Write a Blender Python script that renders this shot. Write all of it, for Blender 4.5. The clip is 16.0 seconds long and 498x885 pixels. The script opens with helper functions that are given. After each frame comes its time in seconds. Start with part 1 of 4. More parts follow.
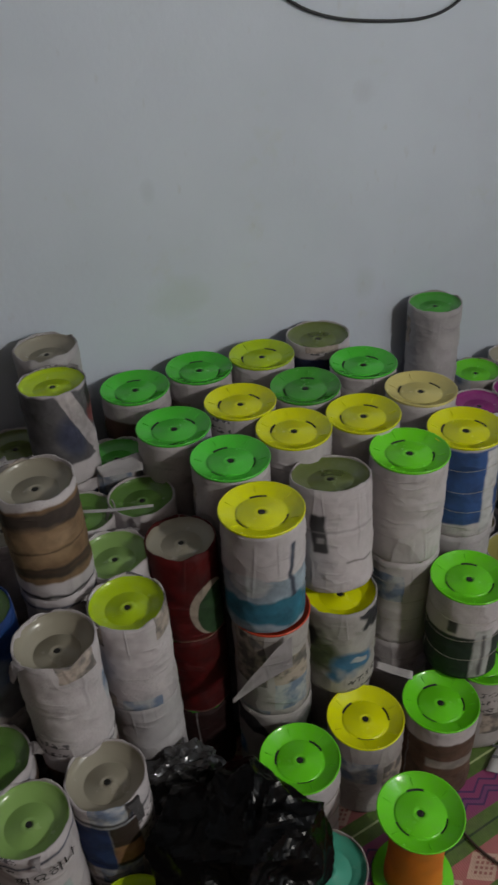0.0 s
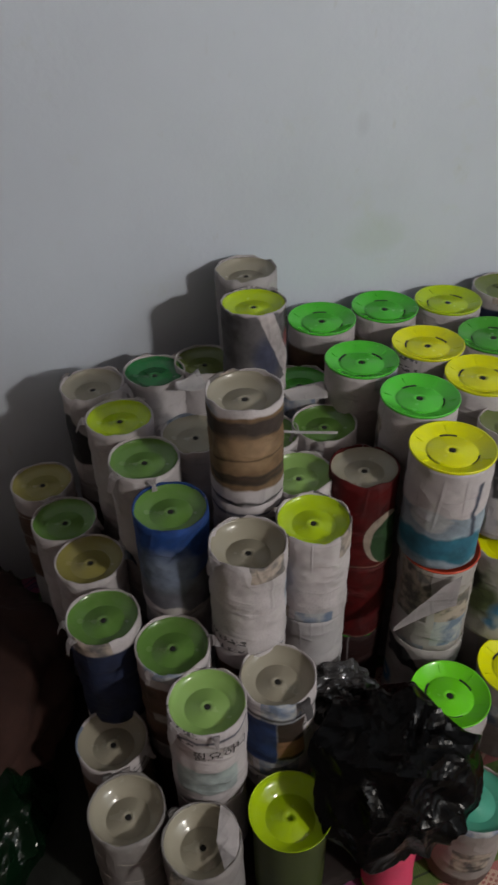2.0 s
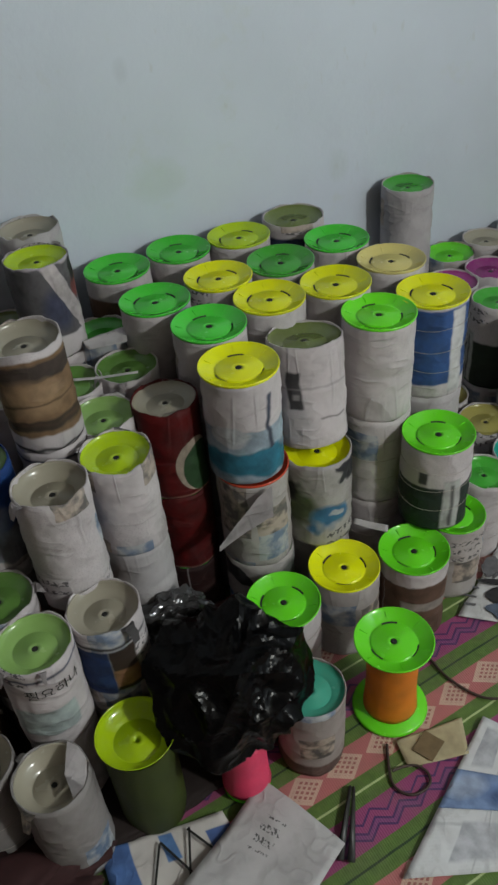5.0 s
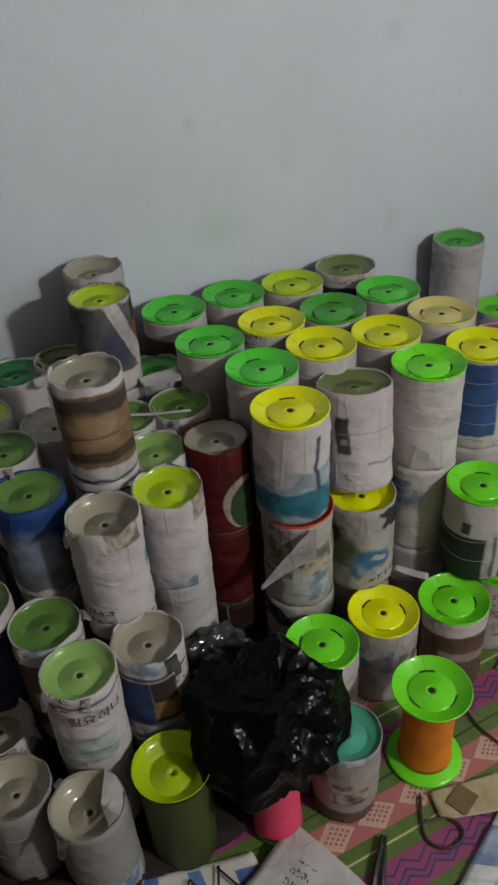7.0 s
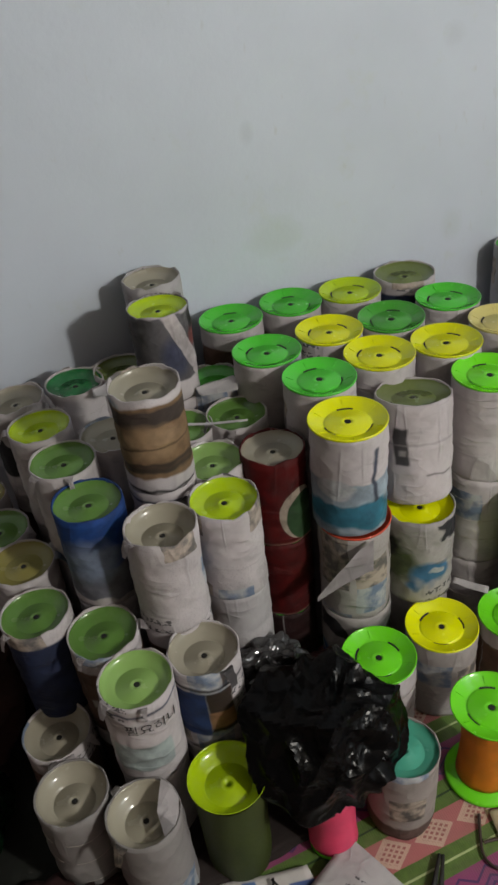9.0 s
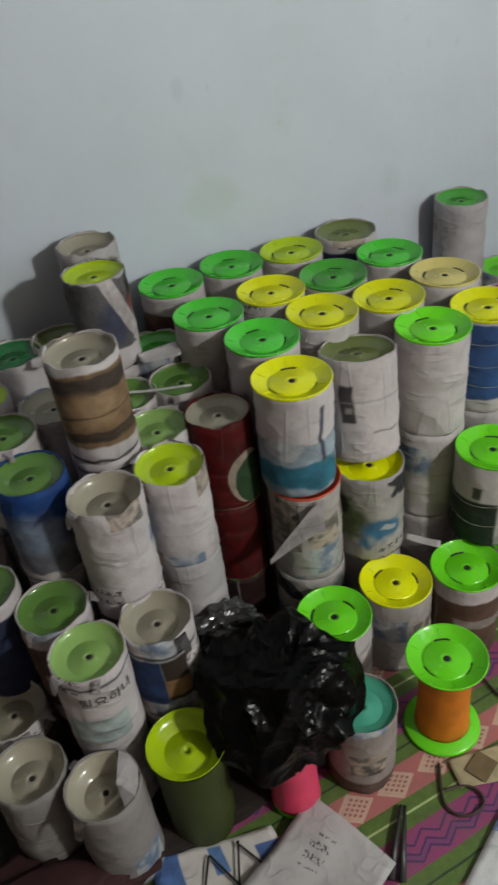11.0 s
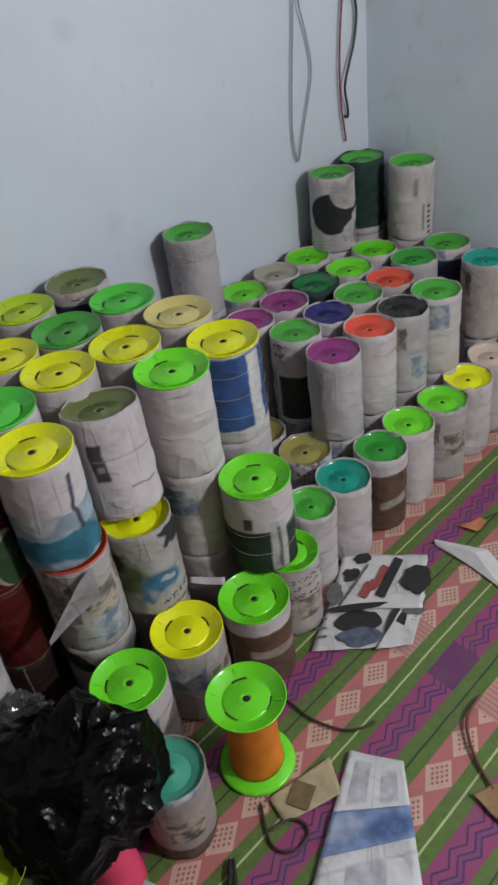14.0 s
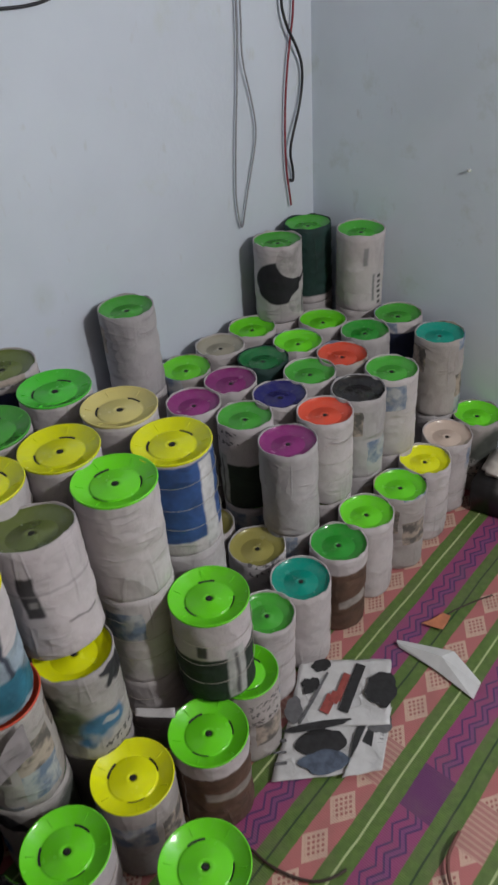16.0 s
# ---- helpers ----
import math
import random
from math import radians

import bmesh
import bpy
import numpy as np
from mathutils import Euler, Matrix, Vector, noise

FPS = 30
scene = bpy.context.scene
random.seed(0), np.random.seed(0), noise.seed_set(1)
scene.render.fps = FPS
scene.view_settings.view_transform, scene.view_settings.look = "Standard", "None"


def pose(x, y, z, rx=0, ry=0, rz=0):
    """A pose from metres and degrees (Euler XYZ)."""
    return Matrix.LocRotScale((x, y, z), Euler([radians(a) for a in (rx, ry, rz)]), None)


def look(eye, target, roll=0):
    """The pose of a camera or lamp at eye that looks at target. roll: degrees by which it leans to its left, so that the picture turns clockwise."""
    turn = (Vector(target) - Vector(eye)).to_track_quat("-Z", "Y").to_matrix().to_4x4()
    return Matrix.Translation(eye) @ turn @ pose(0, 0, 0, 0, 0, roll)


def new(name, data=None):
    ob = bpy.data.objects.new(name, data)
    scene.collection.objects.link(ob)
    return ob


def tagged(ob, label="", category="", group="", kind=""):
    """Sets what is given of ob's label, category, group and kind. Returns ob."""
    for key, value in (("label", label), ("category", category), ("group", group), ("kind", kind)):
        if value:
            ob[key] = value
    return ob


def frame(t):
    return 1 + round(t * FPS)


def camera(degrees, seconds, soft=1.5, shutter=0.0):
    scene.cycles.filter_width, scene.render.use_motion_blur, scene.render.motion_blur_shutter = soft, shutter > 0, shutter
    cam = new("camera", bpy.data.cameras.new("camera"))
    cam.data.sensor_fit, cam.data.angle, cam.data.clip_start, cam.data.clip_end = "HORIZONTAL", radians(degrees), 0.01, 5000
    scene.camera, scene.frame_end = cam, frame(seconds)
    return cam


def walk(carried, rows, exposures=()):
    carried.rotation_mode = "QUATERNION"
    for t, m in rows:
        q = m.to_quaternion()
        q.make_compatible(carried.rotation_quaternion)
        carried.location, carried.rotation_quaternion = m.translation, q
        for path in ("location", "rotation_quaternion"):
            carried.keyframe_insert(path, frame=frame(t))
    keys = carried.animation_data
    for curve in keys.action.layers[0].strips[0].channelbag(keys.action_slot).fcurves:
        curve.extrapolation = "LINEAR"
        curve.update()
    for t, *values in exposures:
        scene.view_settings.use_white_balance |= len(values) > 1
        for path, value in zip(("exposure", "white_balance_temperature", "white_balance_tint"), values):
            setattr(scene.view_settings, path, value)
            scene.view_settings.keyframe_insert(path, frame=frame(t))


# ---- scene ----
cam = camera(35.09, 16.0, soft=2.7, shutter=0.4)
PATH = [
    (0, (0.1219, 0.0324, 1.5526), (0.8026, 1.5437, 0.4334), -3.31),
    (0.5, (0.0970, 0.0370, 1.5456), (0.7091, 1.5701, 0.4165), -4.62),
    (1, (-0.0024, 0.0695, 1.5489), (0.6351, 1.5728, 0.3940), -3.69),
    (1.5, (-0.0542, 0.0702, 1.5464), (0.5013, 1.5786, 0.3564), -1.75),
    (2, (-0.0670, 0.0388, 1.5412), (0.3624, 1.5760, 0.3360), -1.27),
    (2.5, (-0.0722, -0.0030, 1.5300), (0.2667, 1.5758, 0.3499), -2.87),
    (3, (-0.0233, -0.0602, 1.4999), (0.3654, 1.4818, 0.2870), -5.63),
    (3.5, (0.0267, -0.0826, 1.4867), (0.5526, 1.3966, 0.2475), -4.69),
    (4, (0.0548, -0.0932, 1.4826), (0.6420, 1.3517, 0.2306), -4.85),
    (4.5, (0.0803, -0.1121, 1.4826), (0.7187, 1.3087, 0.2281), -5.18),
    (7, (0.0359, -0.1357, 1.5059), (0.6366, 1.3818, 0.3500), -4.02),
    (7.5, (0.0329, -0.1077, 1.5302), (0.6046, 1.4346, 0.3925), -3.12),
    (8, (0.0442, -0.1101, 1.5345), (0.5735, 1.4626, 0.4181), -4.76),
    (10.5, (0.0233, -0.1324, 1.4861), (0.4815, 1.4002, 0.2857), -6.94),
    (11, (0.0610, -0.1237, 1.4844), (0.6123, 1.3746, 0.2799), -7.20),
    (11.5, (0.0979, -0.1315, 1.4818), (0.7437, 1.3283, 0.2768), -7.40),
    (12, (0.1148, -0.1291, 1.4835), (0.8204, 1.2958, 0.2703), -7.56),
    (12.5, (0.1319, -0.1331, 1.4810), (0.8888, 1.2685, 0.2716), -7.49),
    (13, (0.1589, -0.1445, 1.4787), (0.9668, 1.2294, 0.2706), -7.92),
    (13.5, (0.1884, -0.1427, 1.4771), (1.0819, 1.1827, 0.2749), -7.57),
    (14, (0.1986, -0.1285, 1.4878), (1.1620, 1.1475, 0.2863), -7.92),
    (14.5, (0.2071, -0.1104, 1.4974), (1.2477, 1.1221, 0.3150), -6.37),
    (15, (0.2197, -0.0789, 1.5125), (1.3129, 1.1225, 0.3455), -4.99),
    (15.5, (0.2538, -0.0164, 1.5232), (1.3729, 1.1657, 0.3613), -4.33),
    (16, (0.3207, 0.0878, 1.5177), (1.4558, 1.2514, 0.3525), -4.17),
]
EXPOSURES = [(0, -0.78, 6800, 12), (1, -0.66, 7000, 13), (1.8, -0.48, 6900, 14), (2.5, -0.26, 7050, 14), (3.2, -0.26, 7050, 14), (3.5, -0.26, 6850, 9), (4, -0.30, 6650, 5), (4.6, -0.30, 6550, 5), (7, -0.38, 6950, 9), (8, -0.25, 7000, 11), (10.5, -0.08, 6950, 9), (11.3, -0.15, 6800, 7), (12.5, -0.15, 6600, 8), (14, -0.09, 6450, 14), (16, -0.21, 6550, 14)]
walk(cam, [(t, look(eye, target, roll)) for t, eye, target, roll in PATH], EXPOSURES)

# ---- light ----
world = bpy.data.worlds.new("world")
scene.world = world
world.use_nodes = True
world.node_tree.nodes["Background"].inputs[0].default_value = (0.5, 0.55, 0.6, 1)
world.node_tree.nodes["Background"].inputs[1].default_value = 0.004
bulb = bpy.data.lights.new("bulb", "POINT")
bulb.energy, bulb.shadow_soft_size, bulb.color = 158, 0.085, (0.95, 0.96, 0.925)
new("bulb", bulb).location = (1.55, -1.20, 2.0)


# ---- materials ----
class Nodes:
    """A small builder for node materials."""

    def __init__(self, name, rough=0.6, metal=0.0):
        self.mat = bpy.data.materials.new(name)
        self.mat.use_nodes = True
        self.tree = self.mat.node_tree
        self.bsdf = self.tree.nodes["Principled BSDF"]
        self.bsdf.inputs["Roughness"].default_value = rough
        self.bsdf.inputs["Metallic"].default_value = metal

    def put(self, socket, value):
        if isinstance(value, bpy.types.NodeSocket):
            self.tree.links.new(value, socket)
        elif isinstance(value, (tuple, list)):
            socket.default_value = (*value, 1)[: len(socket.default_value)]
        else:
            socket.default_value = value

    def node(self, kind, out=0, **values):
        n = self.tree.nodes.new(kind)
        for key, value in values.items():
            self.put(n.inputs[int(key[1:]) if key[0] == "i" and key[1:].isdigit() else key.replace("_", " ")], value)
        return n.outputs[out]

    def math(self, op, a, b=0.0, c=0.0):
        n = self.tree.nodes.new("ShaderNodeMath")
        n.operation = op
        for k, v in enumerate((a, b, c)):
            self.put(n.inputs[k], v)
        return n.outputs[0]

    def vec(self, op, a, b):
        n = self.tree.nodes.new("ShaderNodeVectorMath")
        n.operation = op
        self.put(n.inputs[0], a)
        self.put(n.inputs[1], b)
        return n.outputs[0]

    def mix(self, fac, a, b, blend="MIX"):
        n = self.tree.nodes.new("ShaderNodeMix")
        n.data_type, n.blend_type = "RGBA", blend
        self.put(n.inputs[0], fac)
        self.put(n.inputs[6], a)
        self.put(n.inputs[7], b)
        return n.outputs[2]

    def coord(self, which):
        return self.tree.nodes.new("ShaderNodeTexCoord").outputs[which]

    def random(self):
        return self.tree.nodes.new("ShaderNodeObjectInfo").outputs["Random"]

    def split(self, v):
        n = self.tree.nodes.new("ShaderNodeSeparateXYZ")
        self.put(n.inputs[0], v)
        return n.outputs[0], n.outputs[1], n.outputs[2]

    def join(self, x, y, z=0.0):
        return self.node("ShaderNodeCombineXYZ", X=x, Y=y, Z=z)

    def noise(self, v, scale, detail=3.0, rough=0.55, out=0):
        return self.node("ShaderNodeTexNoise", out, Vector=v, Scale=scale, Detail=detail, Roughness=rough)

    def white(self, v):
        return self.node("ShaderNodeTexWhiteNoise", 0, Vector=v)

    def band(self, x, lo, hi, soft=0.0):
        """1 where lo < x < hi."""
        if not soft:
            return self.math("MULTIPLY", self.math("GREATER_THAN", x, lo), self.math("LESS_THAN", x, hi))
        up = self.node("ShaderNodeMapRange", 0, i0=x, i1=lo - soft, i2=lo + soft)
        down = self.node("ShaderNodeMapRange", 0, i0=x, i1=hi - soft, i2=hi + soft, i3=1.0, i4=0.0)
        return self.math("MULTIPLY", up, down)

    def ramp(self, x, lo, hi, a=0.0, b=1.0):
        return self.node("ShaderNodeMapRange", 0, i0=x, i1=lo, i2=hi, i3=a, i4=b)

    def bump(self, height, strength=0.3, distance=0.002):
        self.put(self.bsdf.inputs["Normal"], self.node("ShaderNodeBump", 0, Strength=strength, Distance=distance, Height=height))

    def done(self, color, rough=None):
        self.put(self.bsdf.inputs["Base Color"], color)
        if rough is not None:
            self.put(self.bsdf.inputs["Roughness"], rough)
        return self.mat


def wall_paint(name, base, marks=()):
    """Painted plaster. marks: (x, z, half width, half height, colour, strength) of single stains."""
    n = Nodes(name, 0.75)
    p = n.coord("Object")
    blot = n.noise(p, 2.3, 4)
    grain = n.noise(p, 24, 3)
    grime = n.ramp(n.noise(p, 7.0, 5, 0.65), 0.60, 0.78)
    scuff = n.ramp(n.noise(n.vec("MULTIPLY", p, (3.0, 3.0, 1.2)), 9.0, 3), 0.68, 0.76)
    color = n.mix(n.ramp(blot, 0.35, 0.7), base, tuple(c * 0.90 for c in base))
    color = n.mix(n.math("MULTIPLY", grime, 0.5), color, (0.52, 0.57, 0.53))
    color = n.mix(n.math("MULTIPLY", scuff, 0.30), color, (0.45, 0.46, 0.45))
    px, _, pz = n.split(p)
    for x, z, rx, rz, stain, much in marks:
        ex = n.math("DIVIDE", n.math("ADD", n.math("SUBTRACT", px, x), n.math("MULTIPLY", n.math("SUBTRACT", grain, 0.5), rx)), rx)
        ez = n.math("DIVIDE", n.math("SUBTRACT", pz, z), rz)
        away = n.math("ADD", n.math("MULTIPLY", ex, ex), n.math("MULTIPLY", ez, ez))
        color = n.mix(n.ramp(away, 0.1, 1.0, much, 0.0), color, stain)
    n.bump(n.math("ADD", n.noise(p, 55, 4), n.noise(p, 9, 3)), 0.25, 0.003)
    return n.done(color)


def plastic(name, color, rough=0.35, wear=0.12):
    n = Nodes(name, rough)
    p = n.coord("Object")
    dirt = n.ramp(n.noise(p, 45, 5, 0.65), 0.45, 0.8)
    tone = n.mix(n.random(), tuple(c * 0.86 for c in color), tuple(min(1, c * 1.08) for c in color))
    tone = n.mix(n.math("MULTIPLY", dirt, wear), tone, (0.30, 0.30, 0.22))
    n.bump(n.noise(p, 160, 2), 0.08, 0.001)
    n.bsdf.inputs["Specular IOR Level"].default_value = 0.5
    return n.done(tone, n.ramp(n.noise(p, 30, 3), 0.3, 0.8, rough - 0.08, rough + 0.18))


def newsprint(name, patches=(), tint=(0.495, 0.458, 0.472), ink=0.9, photo=0.34, heads=0.965, rag=1.0):
    """Printed paper wrapped round a spool: grey columns of tiny lines, dark headings and picture blocks.
    patches: (u0, u1, v0, v1, colour), u round the spool 0 to 1, v up it 0 to 1; then a slant, and for an oval the softness of its edge."""
    n = Nodes(name, 0.7)
    n.bsdf.inputs["Specular IOR Level"].default_value = 0.22
    u, v, _ = n.split(n.coord("UV"))
    r = n.random()
    p = n.coord("Object")
    shift = n.math("MULTIPLY", r, 17.0)
    us = n.math("ADD", u, shift)
    wob = n.math("MULTIPLY", n.math("SUBTRACT", n.noise(p, 14, 2), 0.5), 0.05)
    uu = n.math("ADD", us, wob)
    vv = n.math("ADD", n.math("ADD", v, shift), wob)
    col = n.math("FLOOR", n.math("MULTIPLY", uu, 5.0))
    row = n.math("FLOOR", n.math("MULTIPLY", n.math("ADD", vv, n.white(n.join(col, 3.0))), 3.2))
    pick = n.white(n.join(col, row, 1.0))
    pick2 = n.white(n.join(col, row, 5.0))
    # tiny lines of print
    line = n.math("GREATER_THAN", n.math("FRACT", n.math("MULTIPLY", vv, 46.0)), 0.5)
    word = n.math("GREATER_THAN", n.noise(n.join(n.math("MULTIPLY", uu, 90.0), n.math("FLOOR", n.math("MULTIPLY", vv, 46.0))), 1.0, 1), 0.53)
    gutter = n.band(n.math("FRACT", n.math("MULTIPLY", uu, 5.0)), 0.08, 0.94)
    text = n.math("MULTIPLY", n.math("MULTIPLY", line, word), gutter)
    text = n.math("MULTIPLY", text, n.band(pick, 0.30, 0.80))
    # headings: larger broken strokes
    hv = n.math("FRACT", n.math("MULTIPLY", vv, 9.0))
    hw = n.math("GREATER_THAN", n.noise(n.join(n.math("MULTIPLY", uu, 46.0), n.math("MULTIPLY", vv, 30.0)), 1.0, 1), 0.52)
    head = n.math("MULTIPLY", n.math("MULTIPLY", n.band(hv, 0.25, 0.8), hw), n.math("GREATER_THAN", pick, heads))
    base = n.mix(n.ramp(n.noise(p, 10, 4), 0.35, 0.7), tint, tuple(c * 0.80 for c in tint))
    base = n.mix(n.ramp(n.noise(p, 30, 3), 0.58, 0.75, 0.0, 0.24), base, (0.27, 0.255, 0.24))
    color = n.mix(n.math("MULTIPLY", text, ink * 0.20), base, (0.12, 0.12, 0.13))
    color = n.mix(n.math("MULTIPLY", head, 0.85), color, (0.05, 0.05, 0.055))
    pic = n.math("MULTIPLY", n.math("LESS_THAN", pick, photo * 0.45), gutter)
    hue = n.mix(n.math("GREATER_THAN", pick2, 0.5), n.mix(n.ramp(n.noise(p, 30, 3), 0.4, 0.6), (0.10, 0.16, 0.26), (0.38, 0.40, 0.42)), n.mix(n.ramp(n.noise(p, 36, 3), 0.4, 0.6), (0.07, 0.065, 0.06), (0.40, 0.33, 0.27)))
    color = n.mix(n.math("MULTIPLY", pic, 0.85), color, hue)
    for u0, u1, v0, v1, c, *slant in patches:
        un = n.math("ADD", u, n.math("MULTIPLY", wob, 0.6 * rag))
        vn = n.math("ADD", v, n.math("MULTIPLY", wob, 1.2 * rag))
        if slant:
            vn = n.math("ADD", vn, n.math("MULTIPLY", u, slant[0]))
        if len(slant) > 1:
            ex = n.math("DIVIDE", n.math("SUBTRACT", un, (u0 + u1) / 2), (u1 - u0) / 2)
            ey = n.math("DIVIDE", n.math("SUBTRACT", vn, (v0 + v1) / 2), (v1 - v0) / 2)
            away = n.math("ADD", n.math("MULTIPLY", ex, ex), n.math("MULTIPLY", ey, ey))
            m = n.ramp(away, 1.0 - slant[1], 1.0 + slant[1], 1.0, 0.0)
        else:
            m = n.math("MULTIPLY", n.band(un, u0, u1, 0.006), n.band(vn, v0, v1, 0.012))
        tone = n.mix(n.ramp(n.noise(p, 26, 4), 0.35, 0.68), c, tuple(min(1, k * 0.55 + 0.006) for k in c))
        color = n.mix(n.math("MULTIPLY", m, 0.996), color, tone)
    fold = n.math("ABSOLUTE", n.math("SUBTRACT", n.noise(n.vec("ADD", n.vec("MULTIPLY", p, (1.0, 1.0, 1.3)), n.join(n.math("MULTIPLY", r, 9.0), 0.0, 0.0)), 9, 3, 0.5), 0.5))
    crease = n.math("SUBTRACT", 0.75, n.math("MULTIPLY", fold, 2.6))
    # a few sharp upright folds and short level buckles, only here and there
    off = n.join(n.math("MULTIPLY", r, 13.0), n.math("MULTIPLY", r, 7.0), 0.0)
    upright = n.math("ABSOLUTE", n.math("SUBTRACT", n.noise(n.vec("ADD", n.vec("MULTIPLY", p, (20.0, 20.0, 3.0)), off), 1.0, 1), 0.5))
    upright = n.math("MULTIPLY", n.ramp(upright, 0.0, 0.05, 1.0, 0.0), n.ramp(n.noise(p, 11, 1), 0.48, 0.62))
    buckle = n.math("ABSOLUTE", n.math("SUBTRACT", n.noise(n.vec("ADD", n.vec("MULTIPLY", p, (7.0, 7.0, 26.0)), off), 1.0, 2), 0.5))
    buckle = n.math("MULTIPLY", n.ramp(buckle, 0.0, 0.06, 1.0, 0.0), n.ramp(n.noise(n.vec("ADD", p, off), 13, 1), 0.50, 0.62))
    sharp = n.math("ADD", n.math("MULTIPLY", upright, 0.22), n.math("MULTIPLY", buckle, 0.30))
    # shade in the folds and buckles is painted into the colour too
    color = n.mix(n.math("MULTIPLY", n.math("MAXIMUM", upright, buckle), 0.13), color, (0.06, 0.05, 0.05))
    n.bump(n.math("ADD", n.math("ADD", crease, sharp), n.math("MULTIPLY", n.noise(p, 17, 2), 0.7)), 0.55, 0.009)
    return n.done(color)


def thread(name, color):
    n = Nodes(name, 0.55)
    x, y, z = n.split(n.coord("Object"))
    p = n.coord("Object")
    turn = n.math("SINE", n.math("MULTIPLY", n.math("ADD", z, n.math("MULTIPLY", n.noise(p, 12, 2), 0.004)), 2600.0))
    blot = n.noise(p, 18, 3)
    n.bump(turn, 0.5, 0.0008)
    return n.done(n.mix(n.ramp(blot, 0.35, 0.7), color, tuple(c * 0.72 for c in color)))


def plain(name, color, rough=0.7, scale=40.0, spread=0.75, bump=0.2):
    n = Nodes(name, rough)
    p = n.coord("Object")
    n.bump(n.noise(p, scale * 2, 4), bump, 0.002)
    return n.done(n.mix(n.ramp(n.noise(p, scale, 4), 0.35, 0.68), color, tuple(c * spread for c in color)))


def mat_weave():
    """Plastic floor mat: green stripes, pink bands of latticed diamonds, magenta bands of dark zigzags."""
    n = Nodes("mat_weave", 0.5)
    p = n.coord("Object")
    x, y, _ = n.split(p)
    wob = n.math("MULTIPLY", n.math("SUBTRACT", n.noise(p, 6, 2), 0.5), 0.008)
    size = 0.213 / 0.238
    yy = n.math("ADD", n.math("ADD", y, wob), n.math("MULTIPLY", x, -0.072))
    w = n.math("MULTIPLY", n.math("FRACT", n.math("DIVIDE", n.math("SUBTRACT", yy, 0.470 - 0.0263), 0.238)), 0.213)
    x = n.math("MULTIPLY", x, size)
    # w: 0 to .047 green, .047 to .104 diamonds, .104 to .151 green, .151 to .213 zigzag
    green = n.mix(n.ramp(n.noise(p, 60, 3), 0.3, 0.7), (0.075, 0.135, 0.03), (0.11, 0.19, 0.04))
    pink = (0.42, 0.14, 0.14)
    cream = (0.55, 0.38, 0.30)
    magenta = (0.27, 0.055, 0.15)
    violet = (0.075, 0.03, 0.12)
    # diamonds
    cell = 0.086
    dx = n.math("MULTIPLY", n.math("SUBTRACT", n.math("FRACT", n.math("DIVIDE", x, cell)), 0.5), cell)
    dy = n.math("SUBTRACT", w, 0.0755)
    dist = n.math("ADD", n.math("ABSOLUTE", n.math("MULTIPLY", dx, 0.72)), n.math("ABSOLUTE", dy))
    inside = n.math("LESS_THAN", dist, 0.0285)
    core = n.math("LESS_THAN", dist, 0.0215)
    a = n.math("ADD", n.math("MULTIPLY", dx, 0.72), dy)
    b = n.math("SUBTRACT", n.math("MULTIPLY", dx, 0.72), dy)
    la = n.math("LESS_THAN", n.math("FRACT", n.math("DIVIDE", a, 0.0105)), 0.42)
    lb = n.math("LESS_THAN", n.math("FRACT", n.math("DIVIDE", b, 0.0105)), 0.42)
    lattice = n.math("MAXIMUM", la, lb)
    dia = n.mix(inside, pink, cream)
    dia = n.mix(core, dia, n.mix(lattice, (0.33, 0.12, 0.11), cream))
    # zigzags
    tri = n.math("MULTIPLY", n.math("ABSOLUTE", n.math("SUBTRACT", n.math("FRACT", n.math("DIVIDE", x, 0.052)), 0.5)), 0.032)
    zz = n.math("SUBTRACT", n.math("SUBTRACT", w, 0.151), tri)
    z1 = n.band(zz, 0.006, 0.0105)
    z2 = n.band(zz, 0.018, 0.0225)
    z3 = n.band(zz, 0.034, 0.0385)
    zig = n.mix(n.math("MAXIMUM", n.math("MAXIMUM", z1, z2), z3), n.mix(n.band(zz, 0.0105, 0.018), magenta, (0.20, 0.06, 0.17)), violet)
    color = n.mix(n.math("GREATER_THAN", w, 0.151), n.mix(n.math("GREATER_THAN", w, 0.104), n.mix(n.math("GREATER_THAN", w, 0.047), green, dia), green), zig)
    color = n.mix(n.band(w, 0.0215, 0.0255), color, (0.42, 0.50, 0.25))
    color = n.mix(n.band(w, 0.1255, 0.1295), color, (0.02, 0.05, 0.02))
    # cross bands of fine stripes
    cross = n.band(n.math("FRACT", n.math("DIVIDE", n.math("SUBTRACT", x, 0.975), 0.9)), 0.0, 0.11)
    fine = n.math("GREATER_THAN", n.math("FRACT", n.math("DIVIDE", x, 0.011)), 0.6)
    plaincross = n.mix(n.math("GREATER_THAN", w, 0.151), n.mix(n.math("MULTIPLY", fine, 0.5), (0.40, 0.19, 0.17), cream), (0.13, 0.035, 0.12))
    noGreen = n.math("MAXIMUM", n.band(w, 0.047, 0.104), n.math("GREATER_THAN", w, 0.151))
    color = n.mix(n.math("MULTIPLY", cross, noGreen), color, plaincross)
    dirt = n.ramp(n.noise(p, 16, 5, 0.6), 0.45, 0.8, 0.0, 0.35)
    color = n.mix(dirt, color, (0.16, 0.12, 0.10))
    straw = n.math("SINE", n.math("MULTIPLY", x, 1500.0))
    n.bump(n.math("ADD", n.math("MULTIPLY", straw, 0.3), n.noise(p, 14, 3)), 0.35, 0.002)
    return n.done(color)


